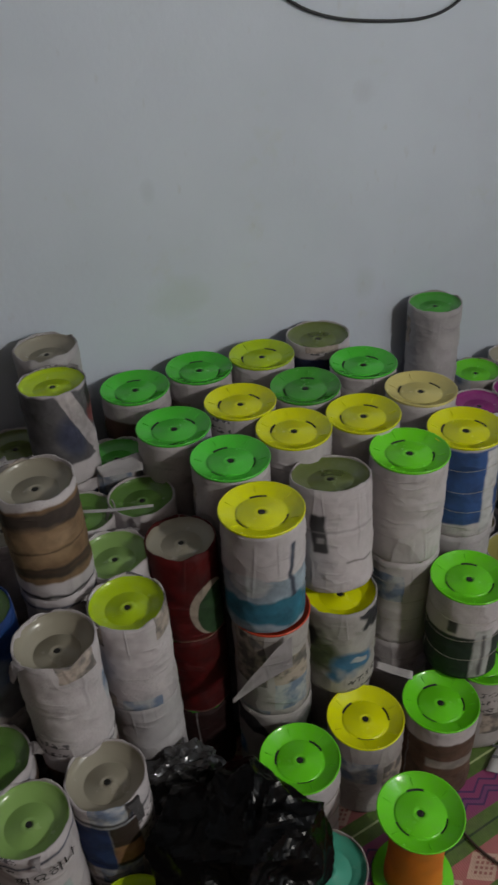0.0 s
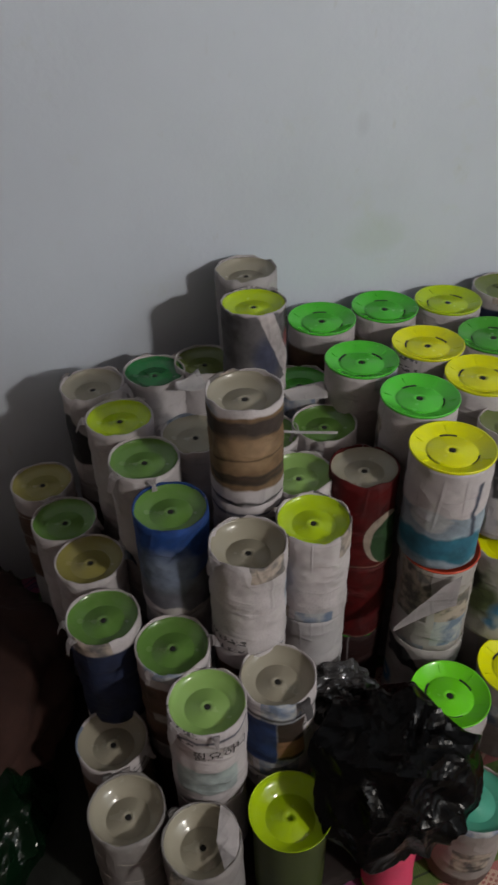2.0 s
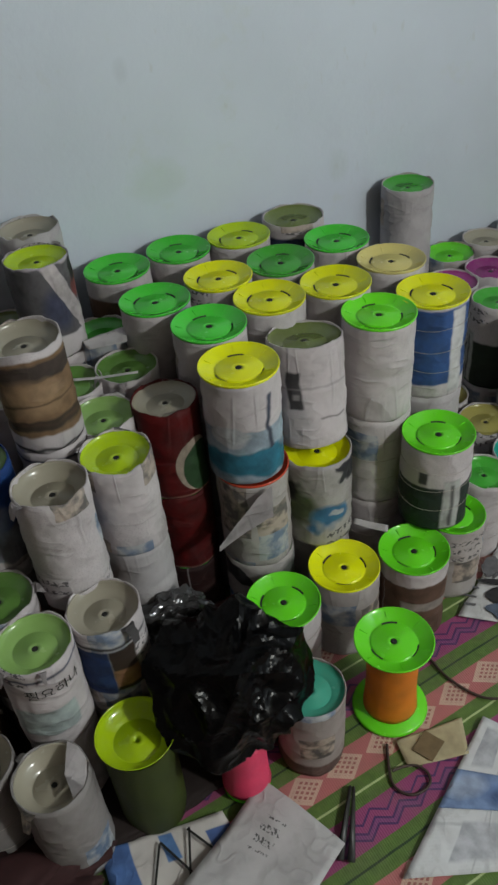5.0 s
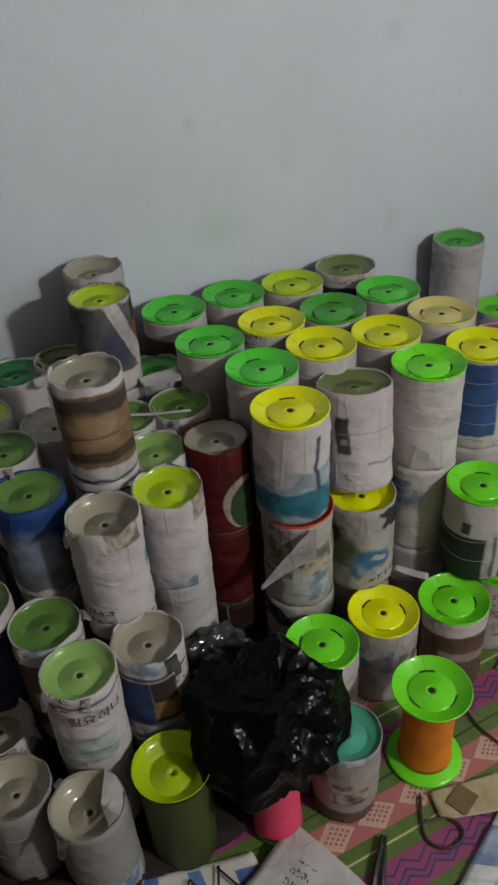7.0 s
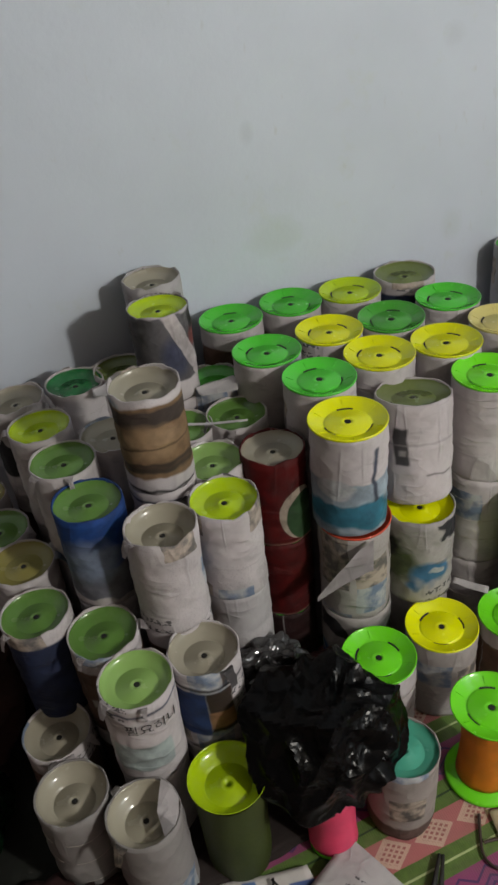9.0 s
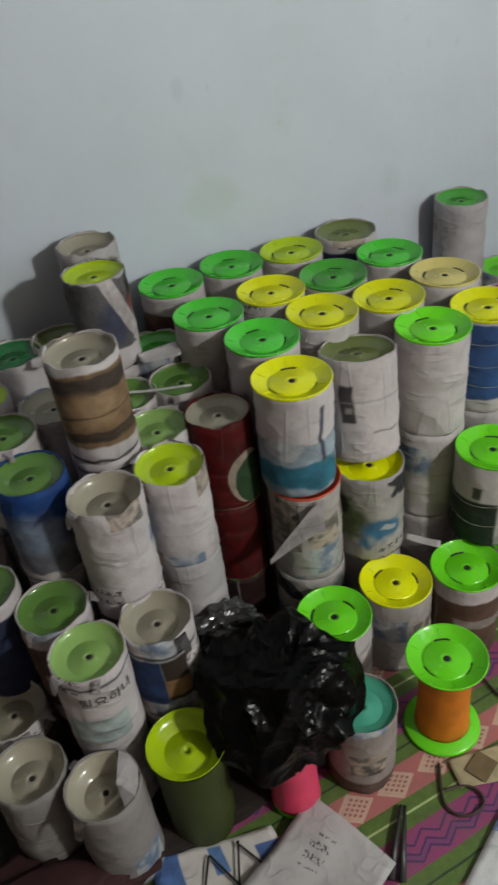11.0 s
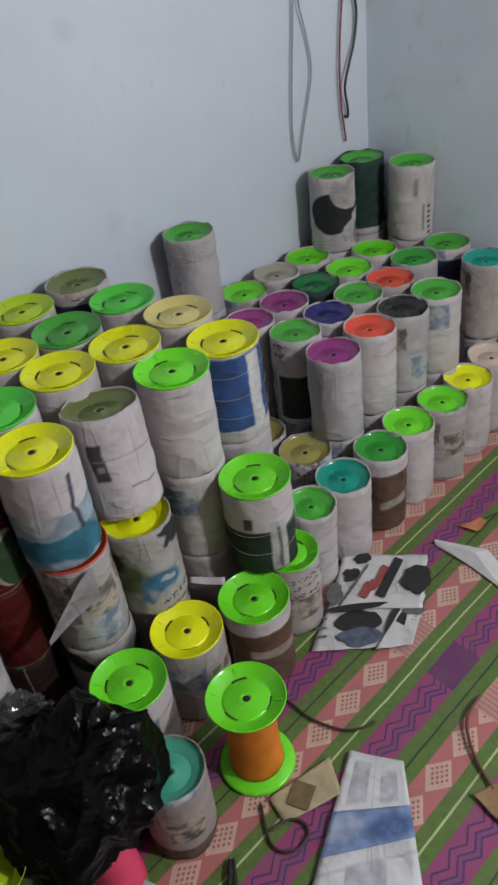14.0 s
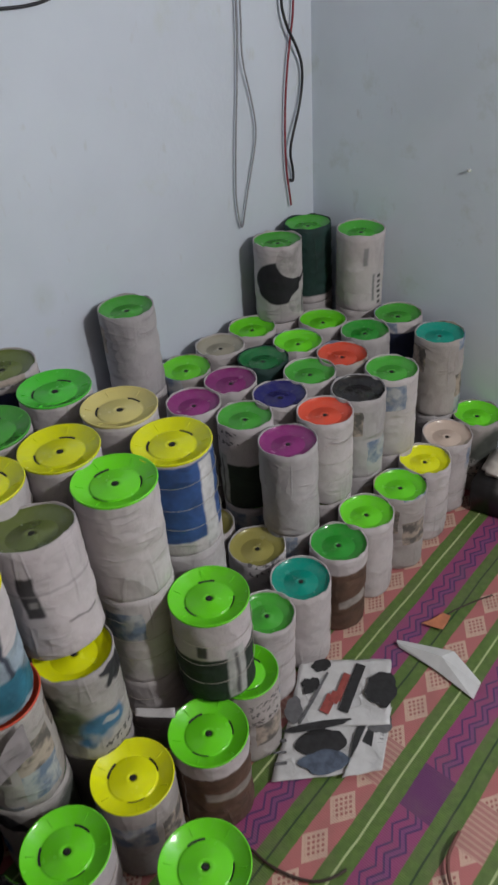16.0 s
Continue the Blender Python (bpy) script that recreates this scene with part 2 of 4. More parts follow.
PLASTIC = {}
for key, c in dict(
    lime=(0.14, 0.69, 0.018), green=(0.065, 0.57, 0.045), yellow=(0.74, 0.78, 0.006), chartreuse=(0.42, 0.60, 0.010),
    leaf=(0.06, 0.38, 0.04), pine=(0.015, 0.17, 0.05), teal=(0.0, 0.30, 0.23), mint=(0.06, 0.34, 0.24), purple=(0.26, 0.03, 0.18),
    red=(0.68, 0.08, 0.04), navy=(0.02, 0.018, 0.16), black=(0.02, 0.018, 0.02), cream=(0.64, 0.56, 0.20), white=(0.34, 0.315, 0.25),
    khaki=(0.30, 0.27, 0.08), olive=(0.13, 0.17, 0.045), pale=(0.26, 0.44, 0.13), moss=(0.11, 0.24, 0.05), blush=(0.62, 0.50, 0.43),
    emerald=(0.02, 0.30, 0.03),
).items():
    PLASTIC[key] = plastic(key + "_plastic", c, 0.18)
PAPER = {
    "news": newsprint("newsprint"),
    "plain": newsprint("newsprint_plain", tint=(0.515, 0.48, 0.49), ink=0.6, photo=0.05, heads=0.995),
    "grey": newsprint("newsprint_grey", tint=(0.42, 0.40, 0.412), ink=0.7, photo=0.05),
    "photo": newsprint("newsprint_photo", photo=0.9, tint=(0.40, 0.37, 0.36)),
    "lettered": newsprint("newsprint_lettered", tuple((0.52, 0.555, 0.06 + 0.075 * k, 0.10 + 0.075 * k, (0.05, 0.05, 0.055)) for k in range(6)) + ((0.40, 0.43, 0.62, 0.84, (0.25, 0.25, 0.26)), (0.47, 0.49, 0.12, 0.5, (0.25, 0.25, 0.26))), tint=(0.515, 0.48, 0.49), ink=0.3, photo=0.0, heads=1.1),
    # paper of the front west spools, their shade put into a darker tint
    "worn": newsprint("newsprint_shaded", tint=(0.235, 0.22, 0.218), ink=0.4, photo=0.10, heads=1.1),
    "blue": newsprint("newsprint_blue", ((0.0, 1.0, 0.16, 0.97, (0.035, 0.09, 0.26)), (0.44, 0.52, 0.05, 0.95, (0.55, 0.55, 0.56)))),
    "bluetop": newsprint("newsprint_blue_top", ((0.0, 1.0, 0.62, 1.2, (0.010, 0.055, 0.23)), (0.0, 1.0, 0.40, 0.64, (0.05, 0.085, 0.22)), (0.0, 1.0, 0.10, 0.42, (0.15, 0.15, 0.19)), (0.55, 0.80, 0.30, 0.75, (0.20, 0.25, 0.36), 0.0, 0.8)), rag=5.0),
    "ink": newsprint("newsprint_ink", ((0.0, 1.0, 0.0, 0.86, (0.02, 0.03, 0.075)),)),
    "torn": newsprint("newsprint_torn", ((0.0, 1.0, 0.22, 0.99, (0.11, 0.105, 0.115)), (0.40, 0.56, 0.30, 0.75, (0.06, 0.065, 0.11), 0.0, 0.6), (0.60, 0.68, 0.55, 0.85, (0.20, 0.06, 0.06), 0.0, 0.5), (0.60, 0.66, 0.74, 0.98, (0.02, 0.02, 0.02), 0.0, 0.3), (0.42, 0.82, 2.64, 3.00, (0.50, 0.45, 0.46), 4.0), (0.64, 0.95, -0.1, 0.24, (0.48, 0.45, 0.46))), ink=0.3, photo=0.0, rag=3.0),
    "smudge": newsprint("newsprint_smudge", ((0.31, 0.37, 0.40, 0.78, (0.07, 0.065, 0.07)), (0.33, 0.36, 0.50, 0.56, (0.35, 0.33, 0.33)), (0.44, 0.58, 0.31, 0.325, (0.10, 0.09, 0.09), 0.05), (0.0, 1.0, 0.62, 0.63, (0.28, 0.26, 0.26), 0.02)), tint=(0.515, 0.472, 0.488), ink=0.35, photo=0.0, heads=1.1, rag=2.0),
    "red": newsprint("paper_red", ((0.0, 1.0, -0.5, 1.5, (0.085, 0.0015, 0.002)), (0.505, 0.735, 0.05, 0.66, (0.40, 0.33, 0.27), 0.0, 0.03), (0.54, 0.755, 0.02, 0.58, (0.03, 0.075, 0.03), 0.0, 0.05), (0.0, 1.0, 0.0, 0.03, (0.30, 0.16, 0.13))), rag=0.3),
    # lowest spool of the red column: red paper with its shade painted in
    "maroon": newsprint("paper_red_shaded", ((0.0, 1.0, -0.5, 1.5, (0.022, 0.006, 0.006)), (0.50, 0.58, 0.0, 1.0, (0.10, 0.085, 0.08)))),
    "dirty": newsprint("newsprint_dirty", ((0.0, 1.0, 0.0, 0.24, (0.13, 0.085, 0.075), 0.1),), tint=(0.30, 0.262, 0.25), ink=0.5, photo=0.5),
    "brown": newsprint("newsprint_brown", ((0.0, 1.0, 0.18, 0.92, (0.20, 0.125, 0.07)), (0.0, 1.0, 0.76, 0.92, (0.06, 0.045, 0.04), 0.05), (0.0, 1.0, 0.20, 0.30, (0.055, 0.04, 0.03), -0.05), (0.50, 0.85, 0.40, 0.74, (0.30, 0.20, 0.12), 0.0, 0.6), (0.0, 1.0, 0.34, 0.37, (0.08, 0.05, 0.035), 0.08), (0.0, 1.0, 0.44, 0.46, (0.10, 0.065, 0.04), -0.06), (0.0, 1.0, 0.02, 0.05, (0.05, 0.05, 0.05))), rag=2.5),
    "tealfoot": newsprint("newsprint_teal_foot", ((0.0, 1.0, 0.0, 0.56, (0.30, 0.37, 0.44)), (0.30, 0.80, 0.08, 0.34, (0.03, 0.16, 0.24), 0.0, 0.25), (0.55, 0.95, 0.03, 0.20, (0.03, 0.17, 0.25), 0.0, 0.3), (0.40, 0.58, 0.40, 0.60, (0.50, 0.52, 0.55), 0.0, 0.2), (0.66, 0.68, 0.30, 0.86, (0.05, 0.06, 0.09))), ink=0.35, photo=0.0, rag=3.0),
    "darkfoot": newsprint("newsprint_dark_foot", ((0.0, 1.0, 0.0, 0.56, (0.024, 0.038, 0.031)), (0.265, 0.35, 0.02, 0.66, (0.44, 0.45, 0.44))) + ((0.300, 0.318, 0.05, 0.60, (0.12, 0.12, 0.12)), (0.15, 0.19, 0.60, 0.74, (0.08, 0.08, 0.08))), photo=0.0),
    "forest": newsprint("newsprint_forest", ((0.0, 1.0, 0.10, 1.2, (0.02, 0.055, 0.05)),)),
    "swoosh": newsprint("newsprint_swoosh", ((0.04, 0.38, 0.26, 0.80, (0.022, 0.022, 0.027), 0.0, 0.08), (0.24, 0.56, 0.285, 0.355, (0.025, 0.025, 0.03), -0.55), (0.20, 0.52, 0.58, 1.04, (0.47, 0.44, 0.45), 0.0, 0.06), (0.28, 0.52, 0.10, 0.42, (0.46, 0.44, 0.45), 0.0, 0.1), (0.40, 0.425, 0.08, 0.36, (0.12, 0.12, 0.13)), (0.45, 0.47, 0.10, 0.32, (0.2, 0.2, 0.21)), (0.50, 0.525, 0.06, 0.38, (0.10, 0.10, 0.11))), ink=0.2, photo=0.0),
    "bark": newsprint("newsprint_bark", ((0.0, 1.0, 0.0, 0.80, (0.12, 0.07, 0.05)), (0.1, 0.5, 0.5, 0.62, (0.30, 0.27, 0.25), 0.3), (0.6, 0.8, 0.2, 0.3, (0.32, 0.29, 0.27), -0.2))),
    "nature": newsprint("newsprint_nature", ((0.04, 0.30, 0.25, 0.72, (0.10, 0.12, 0.06), 0.0, 0.5), (0.08, 0.20, 0.50, 0.78, (0.03, 0.03, 0.03), 0.0, 0.4), (0.26, 0.46, 0.20, 0.52, (0.05, 0.17, 0.32), 0.0, 0.35), (0.34, 0.42, 0.30, 0.42, (0.42, 0.44, 0.46), 0.0, 0.3), (0.62, 0.95, 0.3, 0.9, (0.08, 0.09, 0.08), 0.0, 0.4), (0.40, 0.60, 0.86, 1.1, (0.03, 0.03, 0.035), 0.3)), ink=0.6, photo=0.1, rag=6.0, tint=(0.37, 0.35, 0.34)),
    "advert": newsprint("newsprint_advert", ((0.05, 0.30, 0.22, 0.78, (0.02, 0.045, 0.15)), (0.30, 0.42, 0.25, 0.78, (0.035, 0.022, 0.016)), (0.30, 0.42, 0.30, 0.52, (0.30, 0.16, 0.09)), (0.0, 1.0, 0.80, 0.83, (0.06, 0.06, 0.07)))),
    "notice": newsprint("newsprint_notice", ((0.0, 1.0, 0.88, 0.905, (0.05, 0.06, 0.10)), (0.12, 0.40, 0.2, 0.5, (0.36, 0.42, 0.42))), ink=0.3, photo=0.0),
}
DARK = plain("hole_dark", (0.012, 0.012, 0.012), 0.8)
TWINE = plain("pale_twine", (0.40, 0.37, 0.33), 0.8)
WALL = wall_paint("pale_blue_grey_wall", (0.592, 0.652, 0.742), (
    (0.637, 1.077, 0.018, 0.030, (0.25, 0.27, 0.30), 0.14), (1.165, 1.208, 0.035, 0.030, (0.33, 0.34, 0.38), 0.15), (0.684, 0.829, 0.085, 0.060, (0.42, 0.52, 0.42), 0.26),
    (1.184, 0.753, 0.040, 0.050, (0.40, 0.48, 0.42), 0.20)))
# the east wall's stronger light is put into its colour, paler than WALL
WALL_LIT_SIDE = wall_paint("pale_blue_grey_wall_lit", (0.77, 0.855, 0.95))
# ceiling, west and south walls are unseen; dark brown tones limit and warm their bounce
CEILING = wall_paint("ceiling_paint", (0.20, 0.17, 0.15))
DULL = plain("dull_wall", (0.25, 0.205, 0.18), 0.9, 3)
ORANGE = thread("orange_thread", (0.78, 0.22, 0.01))
PINK = thread("pink_thread", (0.85, 0.06, 0.16))
GREENTHREAD = thread("olive_thread", (0.040, 0.060, 0.004))


# ---- building ----
def link(name, bm, material, parent=None, label="", smooth=True):
    me = bpy.data.meshes.new(name)
    bm.to_mesh(me)
    bm.free()
    for f in me.polygons:
        f.use_smooth = smooth
    return shown(name, me, material, parent, label)


def shown(name, me, material, parent=None, label=""):
    """One object on a mesh, with a material of its own."""
    if not me.materials:
        me.materials.append(material)
    ob = new(name, me)
    ob.material_slots[0].link = "OBJECT"
    ob.material_slots[0].material = material
    ob.parent = parent
    if label:
        tagged(ob, label)
    return ob


part = link


def box(bm, x0, x1, y0, y1, z0, z1):
    m = Matrix.Translation(((x0 + x1) / 2, (y0 + y1) / 2, (z0 + z1) / 2)) @ Matrix.Diagonal((x1 - x0, y1 - y0, z1 - z0, 1))
    return bmesh.ops.create_cube(bm, size=1, matrix=m)["verts"]


def lathe(bm, profile, segments=40, warp=None):
    """A turned shape from (radius, height) pairs; warp(angle, r, z) may move each point."""
    uv = bm.loops.layers.uv.verify()
    rings = []
    for r, z in profile:
        ring = []
        for k in range(segments):
            a = 2 * math.pi * k / segments
            rr, zz = warp(a, r, z) if warp else (r, z)
            ring.append(bm.verts.new((rr * math.cos(a), rr * math.sin(a), zz)))
        rings.append(ring)
    top = max(z for _, z in profile)
    for i in range(len(rings) - 1):
        for k in range(segments):
            k2 = (k + 1) % segments
            f = bm.faces.new((rings[i][k], rings[i][k2], rings[i + 1][k2], rings[i + 1][k]))
            for loop, (uu, vv) in zip(f.loops, ((k, i), (k + 1, i), (k + 1, i + 1), (k, i + 1))):
                loop[uv].uv = (uu / segments, profile[vv][1] / top if top else 0)
    return rings


def cap(bm, ring, flip=False):
    bm.faces.new(list(reversed(ring)) if flip else ring)


MESHES = {}


def cached(key, make, smooth=True):
    if key not in MESHES:
        bm = bmesh.new()
        make(bm)
        me = bpy.data.meshes.new(key[0])
        bm.normal_update()
        bm.to_mesh(me)
        bm.free()
        for f in me.polygons:
            f.use_smooth = smooth
        MESHES[key] = me
    return MESHES[key]


def wrapper_mesh(r, h, rise, variant):
    """Paper wound round the spool, creased, its upper edge turned in over the rim."""
    def make(bm):
        rows = 22
        prof = [(r * 0.55, 0.001), (r - 0.004, 0.0)]
        prof += [(r, 0.003 + (h - 0.003) * k / rows) for k in range(rows)]
        prof += [(r + 0.0003, h + rise), (r - 0.0022, h + rise + 0.0004), (r - 0.0030, h + rise - 0.002), (r - 0.0036, h - 0.006)]
        seed = variant * 7.31

        def warp(a, rr, z):
            d = Vector((math.cos(a) * 1.6, math.sin(a) * 1.6, z * 16 + seed))
            n1 = noise.noise(d)
            n2 = noise.noise(Vector((math.cos(a) * 4, math.sin(a) * 4, z * 45 + seed)))
            lap = 0.0012 if (a + variant) % (2 * math.pi) < 1.1 else 0.0
            pinch = -0.0040 * sum(math.exp(-((z - (q + 0.05 * noise.noise(Vector((math.cos(a), math.sin(a), seed + q * 9)))) * h) / 0.005) ** 2) * max(0, 0.5 + noise.noise(Vector((math.cos(a) * 1.3, math.sin(a) * 1.3, seed + q * 31)))) for q in (0.27, 0.49, 0.72))
            side = 1.0 if z < h - 0.004 else 0.35
            zz = z
            if z > h - 0.003:
                zz += (noise.noise(Vector((math.cos(a) * 2.2, math.sin(a) * 2.2, seed))) * 0.55 + abs(n2) * 0.25 - 0.9 * max(0.0, noise.noise(Vector((math.cos(a) * 3.4, math.sin(a) * 3.4, seed + 40))) - 0.22)) * (0.002 + rise * (0.8 if rise < 0.010 else 1.05))
            return rr + (n1 * 0.0026 + n2 * 0.0018 + pinch + lap) * side, zz

        lathe(bm, prof, 44, warp)
    return cached(("wrapper", round(r, 4), round(h, 3), round(rise, 4), variant), make)


def rib_mesh(k):
    def make(bm):
        m = Matrix.Translation((0.0555 * k, 0, -0.0062)) @ Matrix.Rotation(radians(-24), 4, "Y") @ Matrix.Diagonal((0.014 * k, 0.0016, 0.0030, 1))
        bmesh.ops.create_cube(bm, size=1, matrix=m)
    return cached(("rib", round(k, 3)), make, False)


def flange_mesh(r):
    """Moulded spool end: lipped rim, sloping dish, raised middle disc and a bored hub."""
    def make(bm):
        k = r / 0.07
        prof = [(0.030 * k, -0.0170), (r - 0.004, -0.0065), (r - 0.001, -0.0045), (r + 0.0004, -0.0010), (r - 0.0002, 0.0010), (r - 0.0016, 0.0012), (r - 0.0030, 0.0002), (r - 0.0048, -0.0022),
                (0.0445 * k, -0.0100), (0.0412 * k, -0.0128), (0.0402 * k, -0.0102), (0.0390 * k, -0.0094), (0.017 * k, -0.0102), (0.0140 * k, -0.0080),
                (0.0085 * k, -0.0074), (0.0062 * k, -0.0088), (0.0056 * k, -0.027)]
        rings = lathe(bm, prof, 48)
        cap(bm, rings[-1])
    return cached(("flange", round(r, 4)), make)


def slot_mesh(r):
    """A curved slot beside the middle disc of a spool end."""
    def make(bm):
        k = r / 0.07
        for a0, a1 in ((-0.34, 0.34),):
            steps = 8
            inner, outer = [], []
            for j in range(steps + 1):
                a = a0 + (a1 - a0) * j / steps
                for ring, rr in ((inner, 0.0408 * k), (outer, 0.0438 * k)):
                    ring.append(bm.verts.new((rr * math.cos(a), rr * math.sin(a), -0.0112 if rr < 0.042 * k else -0.0092)))
            for j in range(steps):
                bm.faces.new((inner[j], outer[j], outer[j + 1], inner[j + 1]))
    return cached(("slot", round(r, 4)), make)


def bowl_mesh(r, deep):
    """Spool end sunk below the paper's edge: a smooth dish with a raised step and a hub."""
    def make(bm):
        k = r / 0.06
        prof = [(r - 0.0024, -0.0025), (r - 0.0030, -0.0012), (r - 0.0042, -deep * 0.22), (r * 0.90, -deep * 0.45), (r * 0.80, -deep * 0.66), (r * 0.68, -deep * 0.84), (0.0360 * k, -deep * 0.97),
                (0.0345 * k, -deep * 1.04), (0.0335 * k, -deep * 0.99), (0.0150 * k, -deep), (0.0128 * k, -deep + 0.0026), (0.0085 * k, -deep + 0.0032), (0.0052 * k, -deep + 0.0024), (0.0048 * k, -deep - 0.012)]
        rings = lathe(bm, prof, 44)
        cap(bm, rings[-1])
    return cached(("bowl", round(r, 4), round(deep, 4)), make)


def hub_mesh(r):
    def make(bm):
        rings = lathe(bm, [(r, -0.001), (r, 0.0), (r * 0.6, 0.0002)], 16)
        cap(bm, rings[-1])
    return cached(("hub_hole", round(r, 4)), make)


def twine_mesh(r, variant):
    """A loose turn of thin twine tied round the paper."""
    def make(bm):
        rnd = random.Random(variant)
        tilt, ph = rnd.uniform(-0.008, 0.008), rnd.uniform(0, 6.28)
        rings = []
        for k in range(40):
            a = 2 * math.pi * k / 40
            z = tilt * math.sin(a + ph) + 0.0008 * math.sin(5 * a)
            c = Vector(((r + 0.0008) * math.cos(a), (r + 0.0008) * math.sin(a), z))
            o = Vector((math.cos(a), math.sin(a), 0)) * 0.0006
            rings.append([bm.verts.new(c + o), bm.verts.new(c + Vector((0, 0, 0.0006))), bm.verts.new(c - o), bm.verts.new(c - Vector((0, 0, 0.0006)))])
        for k in range(40):
            for j in range(4):
                bm.faces.new((rings[k][j], rings[(k + 1) % 40][j], rings[(k + 1) % 40][(j + 1) % 4], rings[k][(j + 1) % 4]))
    return cached(("twine", round(r, 4), variant), make)


WORDS = dict(lime="lime green", green="bright green", yellow="yellow", chartreuse="yellow-green", leaf="dull green", pine="dark green", teal="teal", mint="sea-green",
             purple="purple", red="orange-red", navy="navy blue", black="black", cream="cream", white="off-white", khaki="khaki", olive="olive green", pale="pale green",
             moss="moss green", blush="pale pink", emerald="emerald")
PRINTS = dict(lettered="lettered white paper", worn="worn grey paper", maroon="dark maroon paper", dirty="stained brownish newsprint", torn="torn dark newsprint", smudge="pale newsprint", news="grey newsprint", plain="pale newsprint", grey="grey newsprint", photo="pictured newsprint", blue="blue paper", bluetop="blue-topped paper",
              ink="dark blue paper", red="dark red paper", brown="brown banded paper", tealfoot="teal-footed newsprint", darkfoot="dark-footed newsprint",
              forest="blackish green paper", swoosh="black-and-white paper", bark="brown paper", nature="green-and-blue newsprint",
              advert="blue-pictured newsprint", notice="white headed paper")
COUNT = [0]


def flange(parent, r, colour, z, flip=False, detail=True):
    """A moulded spool end with its ribs and slots."""
    end = shown("spool_end", flange_mesh(r), PLASTIC[colour], parent, f"moulded {WORDS[colour]} plastic end")
    end.matrix_basis = pose(0, 0, z, 180 if flip else 0, 0, 0)
    if detail:
        for j in range(6):
            rib = shown("rib", rib_mesh(r / 0.07), PLASTIC[colour], end)
            rib.matrix_basis = pose(0, 0, 0, 0, 0, 29 + 60 * j)
        hole = shown("hub_hole", hub_mesh(0.0056 * r / 0.07), DARK, end)
        hole.location = (0, 0, -0.0078)
        for a in (26, 150, 262):
            slot = shown("slot", slot_mesh(r), DARK, end)
            slot.matrix_basis = pose(0, 0, 0, 0, 0, a)
    return end


def spool(x, y, top, h, r, end, lid, paper, turn=None, lean=None, twine=None, group="stacked thread spools", note="", detail=True):
    """A thread spool wrapped in paper. end: 'flange' (its plastic end lies on the paper's edge) or a depth by which the end is sunk."""
    COUNT[0] += 1
    rnd = random.Random(COUNT[0])
    root = new("thread_spool")
    root.empty_display_size = 0.02
    tip = (rnd.uniform(-1.2, 1.2), rnd.uniform(-1.2, 1.2)) if lean is None else lean
    spin = rnd.uniform(0, 360) if turn is None else turn
    root.matrix_world = Matrix.Translation((x, y, top - h)) @ Euler((radians(tip[0]), radians(tip[1]), 0)).to_matrix().to_4x4() @ pose(0, 0, 0, 0, 0, spin)
    variant = COUNT[0] % 6
    label = f"thread spool in {PRINTS[paper]} with {WORDS[lid]} end"
    tagged(root, label + note if len((label + note).replace("-", " ").split()) < 12 else label, "thread spool", group)
    if end == "flange":
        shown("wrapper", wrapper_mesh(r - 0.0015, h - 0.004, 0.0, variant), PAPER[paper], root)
        flange(root, r, lid, h - 0.001, detail=detail)
    else:
        rise = min(end, 0.012)
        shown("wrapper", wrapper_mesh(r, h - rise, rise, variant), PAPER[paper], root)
        end = max(end * 1.25, 0.014) if detail else end
        lid_ob = shown("spool_end", bowl_mesh(r, end), PLASTIC[lid], root, f"sunken {WORDS[lid]} plastic end")
        lid_ob.location = (0, 0, h - 0.001)
        hole = shown("hub_hole", hub_mesh(0.0047 * r / 0.06), DARK, lid_ob)
        hole.location = (0, 0, -end + 0.0028)
    if group == "mixed pile of spools" and detail and paper not in ("red", "brown", "bluetop", "grey"):
        for _ in range(rnd.choice((1, 2, 2, 3))):
            torn = shown("torn_edge", tatter_mesh(r, rnd.randrange(6)), PAPER["plain" if paper in ("torn", "ink", "bark", "swoosh") else paper], root, "torn paper edge")
            torn.matrix_basis = pose(0, 0, h, 0, 0, rnd.uniform(0, 360))
    if twine if twine is not None else rnd.random() < 0.25:
        for q in (0.30, 0.52, 0.76):
            band = shown("twine", twine_mesh(r, variant + int(q * 10)), TWINE, root)
            band.location = (0, 0, q * h)
    return root


def tatter_mesh(r, variant):
    """A torn tongue of paper at the wrapper's upper edge, bent outwards and down."""
    def make(bm):
        rnd = random.Random(variant + 90)
        wide, long, droop = rnd.uniform(0.22, 0.42), rnd.uniform(0.018, 0.032), rnd.uniform(0.4, 1.1)
        rows = []
        for i in range(5):
            u = i / 4
            row = []
            for j in range(5):
                w = (j / 4 - 0.5) * wide * (1 - 0.75 * u ** 1.4) + 0.10 * u * rnd.uniform(-0.3, 0.5)
                out = r + 0.0008 + long * u * (0.6 + 0.2 * droop)
                row.append(bm.verts.new((out * math.cos(w), out * math.sin(w), 0.004 * math.sin(3 * u) - long * droop * u * u + rnd.uniform(-0.0012, 0.0012))))
            rows.append(row)
        for i in range(4):
            for j in range(4):
                bm.faces.new((rows[i][j], rows[i + 1][j], rows[i + 1][j + 1], rows[i][j + 1]))
        bmesh.ops.solidify(bm, geom=list(bm.faces), thickness=0.0006)
    return cached(("tatter", round(r, 4), variant), make, False)


